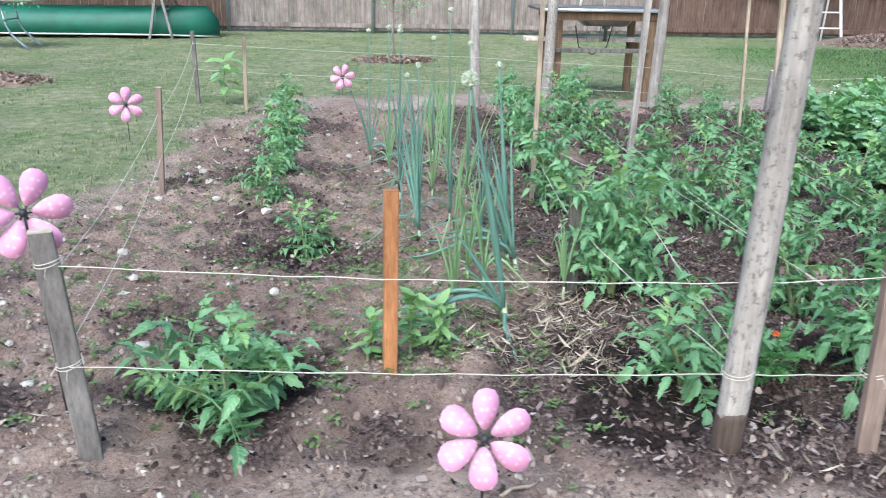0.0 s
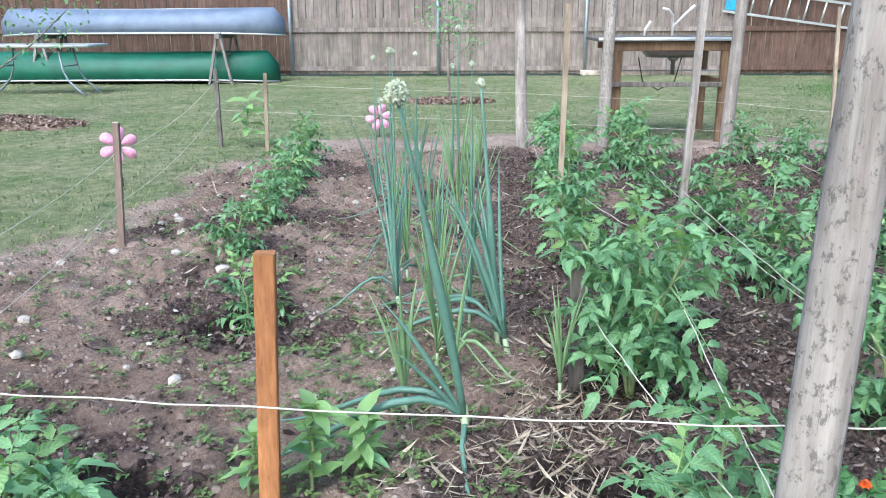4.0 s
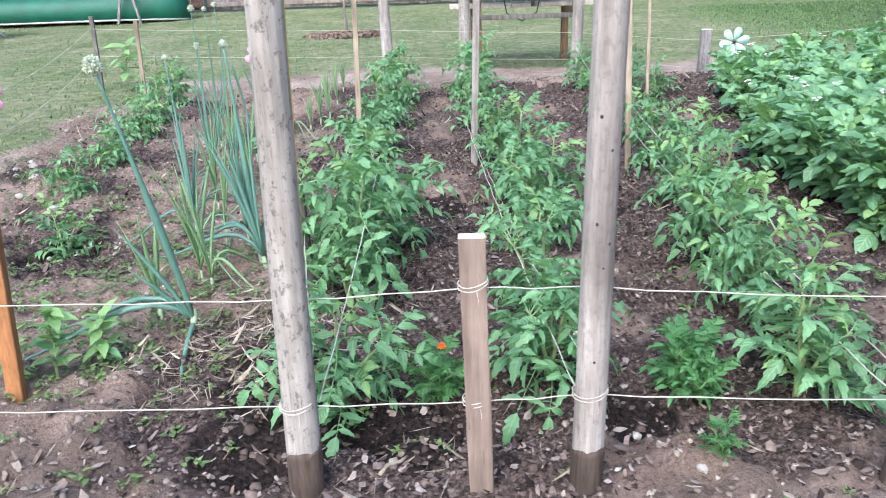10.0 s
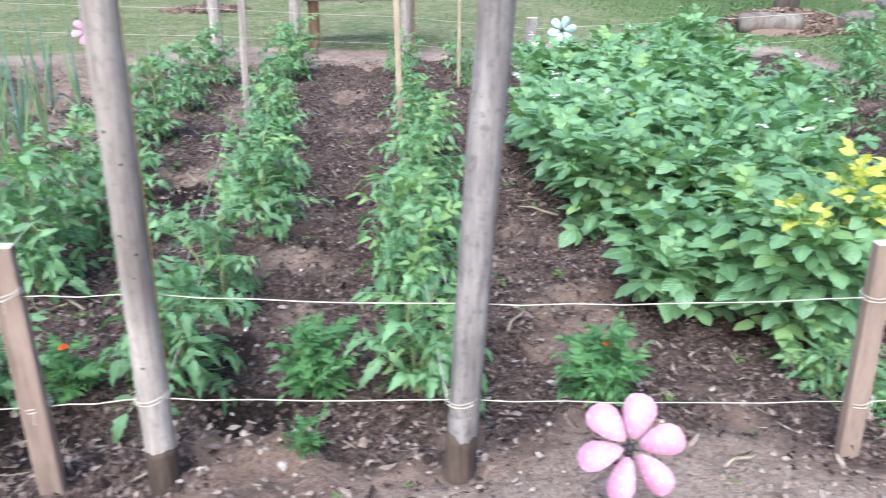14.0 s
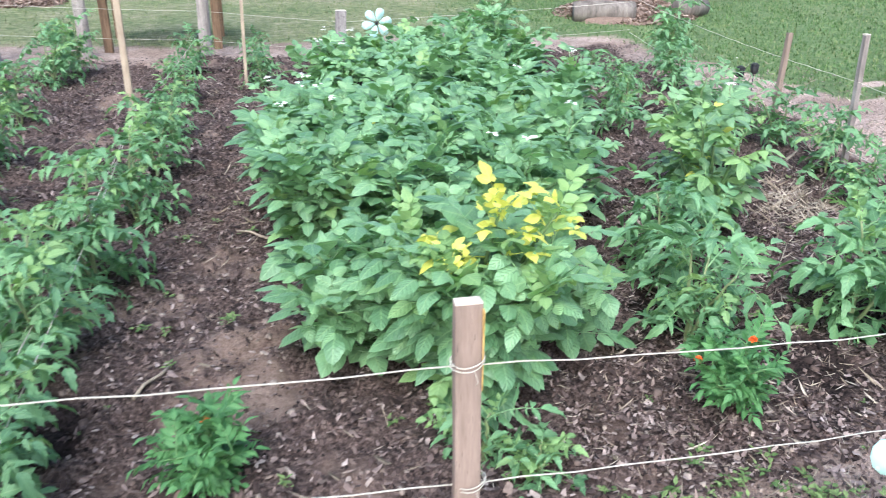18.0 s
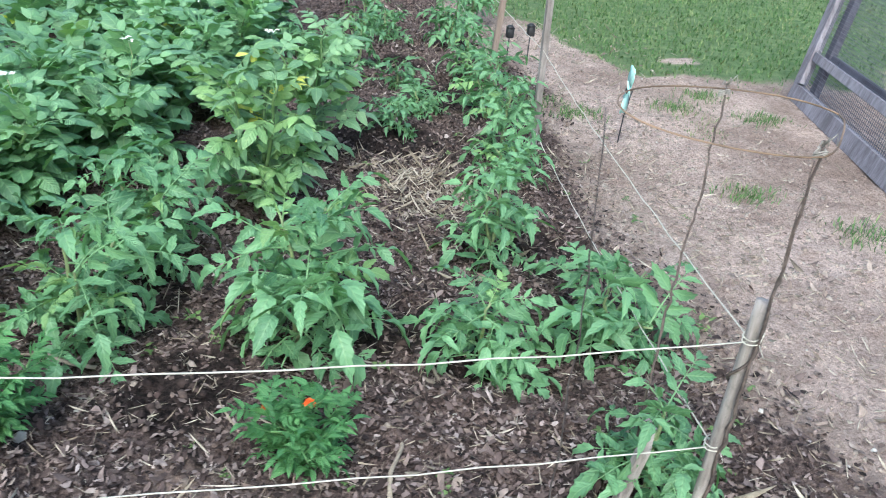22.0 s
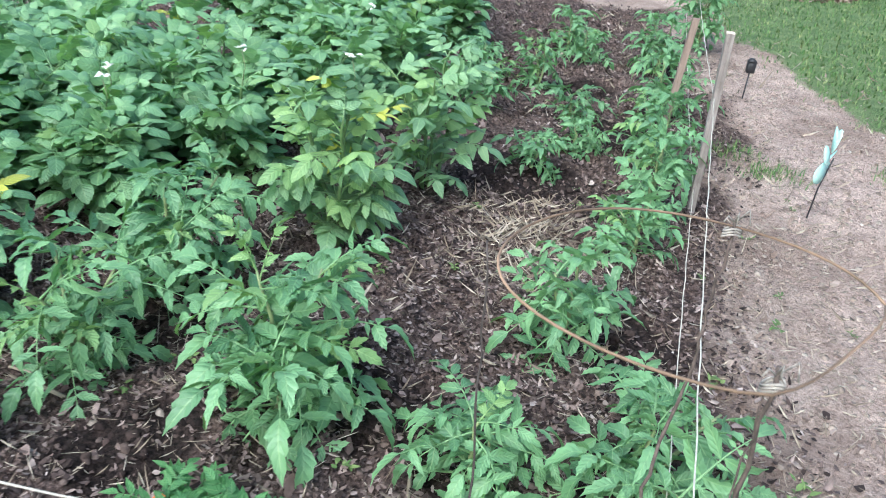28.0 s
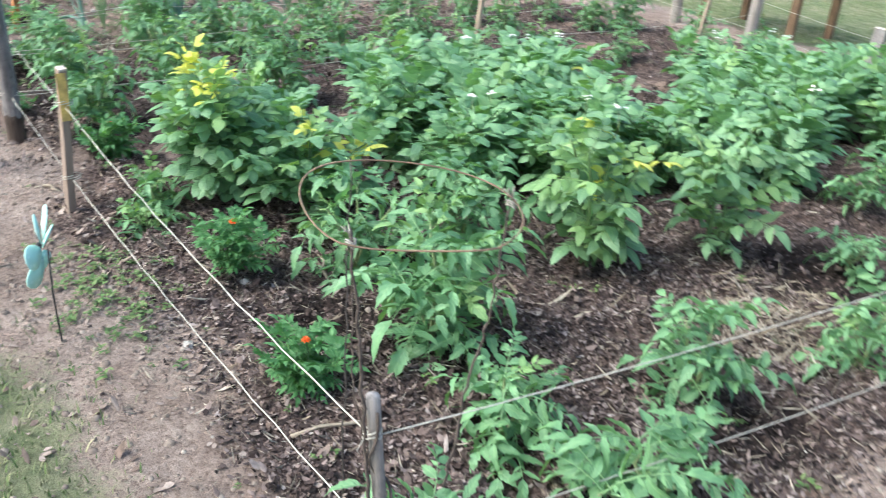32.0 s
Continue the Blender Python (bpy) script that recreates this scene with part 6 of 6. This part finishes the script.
def lumps(name, n, box, seed, weight, mat, label, size, sink=.3, category="soil"):
    """Many small uneven lumps."""
    X, Y, Z, rs = scatter_points(n, *box, seed, weight)
    m = len(X)
    S = size * rs.uniform(.4, 1.0, m) ** 1.5 * 1.6
    dirs = np.array([(1, 0, 0), (.3, 1, 0), (-1, .2, 0), (-.2, -1, 0), (.5, .5, .75), (-.5, .4, .8), (-.4, -.5, .7), (.5, -.5, .8)])
    faces = np.array([(0, 1, 4), (1, 5, 4), (1, 2, 5), (2, 6, 5), (2, 3, 6), (3, 7, 6), (3, 0, 7), (0, 4, 7), (4, 5, 7), (5, 6, 7)])
    a = rs.uniform(0, 2 * np.pi, m)
    V = np.zeros((m, 8, 3))
    for i, d in enumerate(dirs):
        k = rs.uniform(.7, 1.25, m) * S
        V[:, i, 0] = X + k * (d[0] * np.cos(a) - d[1] * np.sin(a))
        V[:, i, 1] = Y + k * (d[0] * np.sin(a) + d[1] * np.cos(a))
        V[:, i, 2] = Z - sink * S + k * d[2]
    F = ((np.arange(m) * 8)[:, None, None] + faces[None]).reshape(-1, 3)
    me = bpy.data.meshes.new(name)
    me.vertices.add(m * 8)
    me.vertices.foreach_set("co", V.reshape(-1))
    me.loops.add(F.size)
    me.loops.foreach_set("vertex_index", F.ravel().astype(np.int32))
    me.polygons.add(len(F))
    me.polygons.foreach_set("loop_start", np.arange(0, F.size, 3, dtype=np.int32))
    me.update(calc_edges=True)
    me.materials.append(mat)
    return tagged(new(name, me), label, category, kind="stuff")


def blades(name, n, box, seed, weight, mat, label, h, w, lean=.6, category="grass"):
    """Grass: bent blades of two triangles and a quad."""
    X, Y, Z, rs = scatter_points(n, *box, seed, weight)
    m = len(X)
    a = rs.uniform(0, 2 * np.pi, m)
    H = h * rs.uniform(.4, 1.3, m)
    lo = H * lean * rs.uniform(.2, 1.6, m)
    W = w * rs.uniform(.6, 1.3, m)
    V = np.zeros((m, 5, 3))
    for i, (k, s) in enumerate(((0, -1), (0, 1), (.55, -.8), (.55, .8), (1, 0))):
        V[:, i, 0] = X + np.cos(a) * lo * k ** 1.7 - np.sin(a) * W * s
        V[:, i, 1] = Y + np.sin(a) * lo * k ** 1.7 + np.cos(a) * W * s
        V[:, i, 2] = Z - .004 + H * (k - .25 * k * k)
    b = (np.arange(m) * 5)[:, None]
    tri = np.concatenate([b + np.array(q) for q in ((0, 1, 3), (0, 3, 2), (2, 3, 4))])
    me = bpy.data.meshes.new(name)
    me.vertices.add(m * 5)
    me.vertices.foreach_set("co", V.reshape(-1))
    me.loops.add(tri.size)
    me.loops.foreach_set("vertex_index", tri.ravel().astype(np.int32))
    me.polygons.add(len(tri))
    me.polygons.foreach_set("loop_start", np.arange(0, tri.size, 3, dtype=np.int32))
    me.update(calc_edges=True)
    me.materials.append(mat)
    return tagged(new(name, me), label, category, kind="stuff")


M_CRUMB = scatter("dirt_crumb", [(0.0, (0.20, 0.155, 0.128)), (0.6, (0.28, 0.228, 0.188)), (1.0, (0.38, 0.32, 0.27))])
M_SCRAP = scatter("trodden_scraps", [(0.0, (0.18, 0.13, 0.105)), (0.6, (0.29, 0.225, 0.188)), (1.0, (0.40, 0.325, 0.28))])
M_WETCLOD = scatter("compost_crumb", [(0.0, (0.008, 0.006, 0.006)), (0.7, (0.035, 0.024, 0.022)), (1.0, (0.10, 0.07, 0.062))], 0.95)
BEDBOX = (-2.3, 7.0, -0.2, 6.0)


def dry(x, y):
    """Where the bed is strewn with dead leaves: most of it to the right, less among the onions."""
    return (1 - .75 * basin(x, y)) * mulch_mask(x, y) * np.clip(.45 + .65 * smooth_step(.2, 1.6, x) + .5 * (fbm(x * 1.6, y * 1.6, 2) - .5), 0, 1)


flakes("leaf_litter", 185000, BEDBOX, 1, lambda x, y: dry(x, y) * .9, M_LITTER, "dead brown oak leaves and bark strewn over the bed", .0095)
flakes("leaf_litter", 26000, BEDBOX, 2, lambda x, y: np.maximum(dry(x, y) * .7, .10 * bed_mask(x, y)), M_LITTER, "larger dead brown leaves strewn over the bed", .0145, .005, 1.1, .4)
flakes("straw", 14000, BEDBOX, 3, lambda x, y: bed_mask(x, y) * np.clip(1.6 * fbm(x * .9 + 3, y * .9, 2) - .66 + .8 * np.exp(-((x - .65) / .35) ** 2 - ((y - .9) / .9) ** 2) + .8 * np.exp(-((x - 5.35) / .3) ** 2 - ((y - 1.75) / .4) ** 2), 0.02, 1), M_STRAW, "thin dry straw and stalks on the soil", .035, .008, .07, .08)
flakes("leaf_litter", 52000, (3.7, 6.7, -.5, 2.3), 42, lambda x, y: .85 * (1 - .8 * basin(x, y)) * (1 - turf_mask(x, y)) * smooth_step(-.16, .10, y) * smooth_step(6.15, 5.7, x - .06 * y), M_LITTER, "crumbled dead leaves and bark bits near the path corner", .0092)
flakes("straw", 9000, (3.7, 6.6, -.5, 2.2), 43, lambda x, y: .7 * smooth_step(-.3, .0, y), M_STRAW, "short broken straw near the path corner", .018, .008, .09, .1)
flakes("straw", 6000, (4.95, 5.85, 1.25, 2.2), 32, lambda x, y: .9 * np.exp(-((x - 5.38) / .2) ** 2 - ((y - 1.72) / .26) ** 2), M_STRAW, "heap of pale dry straw between the tomatoes", .03, .012, .07, .1)
flakes("straw", 4600, (.1, 1.15, .45, 1.9), 33, lambda x, y: .85 * np.exp(-((x - .62) / .3) ** 2 - ((y - .95) / .5) ** 2), M_STRAW, "pale dry straw strewn round the onions", .03, .010, .07, .1)
flakes("straw", 3500, (5.6, 7.9, -.6, 5.5), 31, lambda x, y: .6 * smooth_step(7.8, 6.2, x), M_STRAW, "thin dry straw beside the path", .03, .006, .07, .08)
flakes("leaf_litter", 9000, (-2.6, 8.0, -1.2, .3), 4, lambda x, y: .45 + 0 * x, M_SCRAP, "dead leaf scraps along the bed edge", .013)
flakes("straw", 2200, (-2.6, 7.8, -1.3, .3), 5, lambda x, y: .3 + 0 * x, M_STRAW, "dry grass scraps along the bed edge", .03, .005, .06, .06)
lumps("soil_clods", 75000, BEDBOX, 6, lambda x, y: mulch_mask(x, y) * .8, M_CLOD, "dark crumbly soil clods of the bed", .0075)
lumps("soil_clods", 12000, BEDBOX, 61, lambda x, y: np.maximum(mulch_mask(x, y) ** 2 * .5, basin(x, y) * .8), M_CLOD, "larger dark soil clods of the bed", .0135)
lumps("dirt_crumbs", 40000, (-2.6, 7.4, -1.2, 5.8), 62, lambda x, y: (1 - mulch_mask(x, y)) * (1 - turf_mask(x, y)) * .8, M_CRUMB, "pale dry crumbs of bare dirt", .007)
lumps("compost_clods", 22000, BEDBOX, 63, lambda x, y: basin(x, y), M_WETCLOD, "black damp compost crumbs round the plants", .010)
flakes("leaf_litter", 5000, (5.4, 8.2, -.8, 4.6), 41, lambda x, y: (1 - bed_mask(x, y)) * smooth_step(8.4, 5.9, x) * .8, M_SCRAP, "brown leaf scraps trodden into the path", .013)
lumps("dirt_crumbs", 22000, (-2.2, 7.4, -1.0, 5.8), 64, lambda x, y: (1 - mulch_mask(x, y)) * (1 - turf_mask(x, y)) * np.clip(2.2 * fbm(x * 1.7, y * 1.7, 2) - .6, .05, 1), M_CRUMB, "rough clods of dry brown dirt", .0105)
lumps("pebbles", 2600, (-2.4, 7.8, -1.4, 6.0), 7, lambda x, y: .25 + .6 * (x < 0.6) * bed_mask(x, y), M_PEBBLE, "small pale pebbles in the soil", .008)
# these darker blades carry the shade of the right-hand lawn
blades("lawn_grass", 60000, (5.0, 11.5, 2.8, 12.5), 81, lambda x, y: turf_mask(x, y) * shade_green_mask(x, y), M_GRASS_G, "green lawn grass beside the path with shade in its colour", .042, .0048)
blades("lawn_grass", 105000, (-8, 11.5, 2.5, 14.8), 8, lambda x, y: (1 - shade_green_mask(x, y)) * turf_mask(x, y) * np.clip(1.2 - .07 * (y - 3), .25, 1) * np.clip(.35 + 1.3 * (fbm(x * .7, y * .7, 3) - .3), .1, 1), M_GRASS, "short patchy green and straw-coloured lawn grass", .036, .0046)
blades("lawn_grass", 30000, (3.4, 8.2, -2.2, -0.2), 9, lambda x, y: turf_mask(x, y) * .9, M_GRASS, "short patchy grass by the path corner", .04, .0022)
TUFTS = ((7.45, 2.73), (6.80, 1.71), (7.09, 1.32), (7.32, 3.15), (7.0, 2.9), (6.35, 2.75), (6.2, 2.95))
blades("lawn_grass", 40000, (6.0, 7.9, 1.0, 3.5), 82, lambda x, y: np.minimum(.9, sum(np.exp(-((x - a) / .11) ** 2 - ((y - b) / .08) ** 2) for a, b in TUFTS)), M_GRASS_G, "small green grass tufts in the bare path", .05, .0025)
blades("lawn_grass", 16000, (6.6, 9.8, 1.0, 5.2), 10, lambda x, y: (fbm(x * 1.6, y * 1.6, 2) > .66) * .8, M_GRASS, "tufts of grass in the bare path", .04, .0025)


def weed_mesh(seed):
    r = random.Random(seed)
    sh = Shape()
    for i in range(9):
        vs, fs = leaflet(r.uniform(.014, .03), r.uniform(.007, .014), .2, .2, 0, i, 4)
        m = Matrix.Translation((r.uniform(-.02, .02), r.uniform(-.02, .02), r.uniform(.002, .02))) @ pose(0, 0, 0, 0, r.uniform(-45, -5), i * 137)
        sh.add([m @ v for v in vs], fs)
    return sh


wr = random.Random(77)
wsh = Shape()
protos = [weed_mesh(k) for k in range(6)]
for i in range(2900):
    x, y = wr.uniform(-1.9, 6.4), wr.uniform(-.35, 5.6)
    if i > 2220:
        x, y = wr.uniform(-1.7, .5), wr.uniform(.1, 3.2)
    elif i > 1900:
        x, y = wr.gauss(.15, .3), wr.gauss(1.3, .55)
    elif i > 1780:
        x, y = wr.gauss(4.0, .22), wr.gauss(-.12, .10)
    elif x > 1.2 and wr.random() < .72:
        continue
    if y < .45 and -1 < x < 3.4 and wr.random() < .6:
        continue
    p = wr.choice(protos)
    s = wr.uniform(.4, 1.2)
    m = Matrix.Translation((x, y, gz(x, y))) @ pose(0, 0, 0, 0, 0, wr.uniform(0, 360)) @ Matrix.Diagonal((s, s, s, 1))
    wsh.add([m @ v for v in p.v], p.f)
tagged(new("weeds", wsh.mesh("weeds", M_WEED)), "small green weed seedlings scattered over the soil", "weeds", kind="stuff")

sr = random.Random(91)
STONES = [(-0.68, 2.27, .035), (-.45, 2.28, .025), (1.094, .166, .02), (-1.1, 1.2, .03), (-.9, .75, .035), (-1.25, 1.7, .03), (-.5, 1.2, .025), (-1.0, 2.6, .03), (-1.2, 3.2, .03), (-1.35, 2.7, .035), (-.3, 2.5, .02)]
for i in range(46):
    STONES.append((sr.uniform(-1.7, .2), sr.uniform(.3, 5.2), sr.uniform(.012, .028)))
for i in range(14):
    STONES.append((sr.uniform(0.5, 7.0), sr.uniform(-.5, .6), sr.uniform(.010, .022)))
for i, (x, y, s) in enumerate(STONES):
    rock(x, y, gz(x, y) + s * .2, s, 800 + i, M_STONE, "pale round stone lying in the soil", "loose stones", "stone", .65, 1)
for i, (x, y, L, az) in enumerate([(5.2, .52, .22, 110), (4.25, .62, .2, 160), (3.05, -.02, .12, 20), (2.6, .75, .18, 60), (2.9, 1.8, .2, 140), (1.75, 1.9, .16, 30), (.3, -.12, .12, 25), (5.05, .2, .25, 75), (5.3, -.05, .2, 40), (1.1, .12, .1, 45)]):
    th = thing("stick", x, y, gz(x, y) + .008, "dry pale stick lying on the mulch", "stick", "dry sticks", rz=az, data=Shape().tube([(-L / 2, 0, 0), (-L / 6, .01, .006), (L / 6, -.006, .008), (L / 2, .004, .002)], [.006, .0055, .005, .003], 6).mesh("stick", M_STRAW))
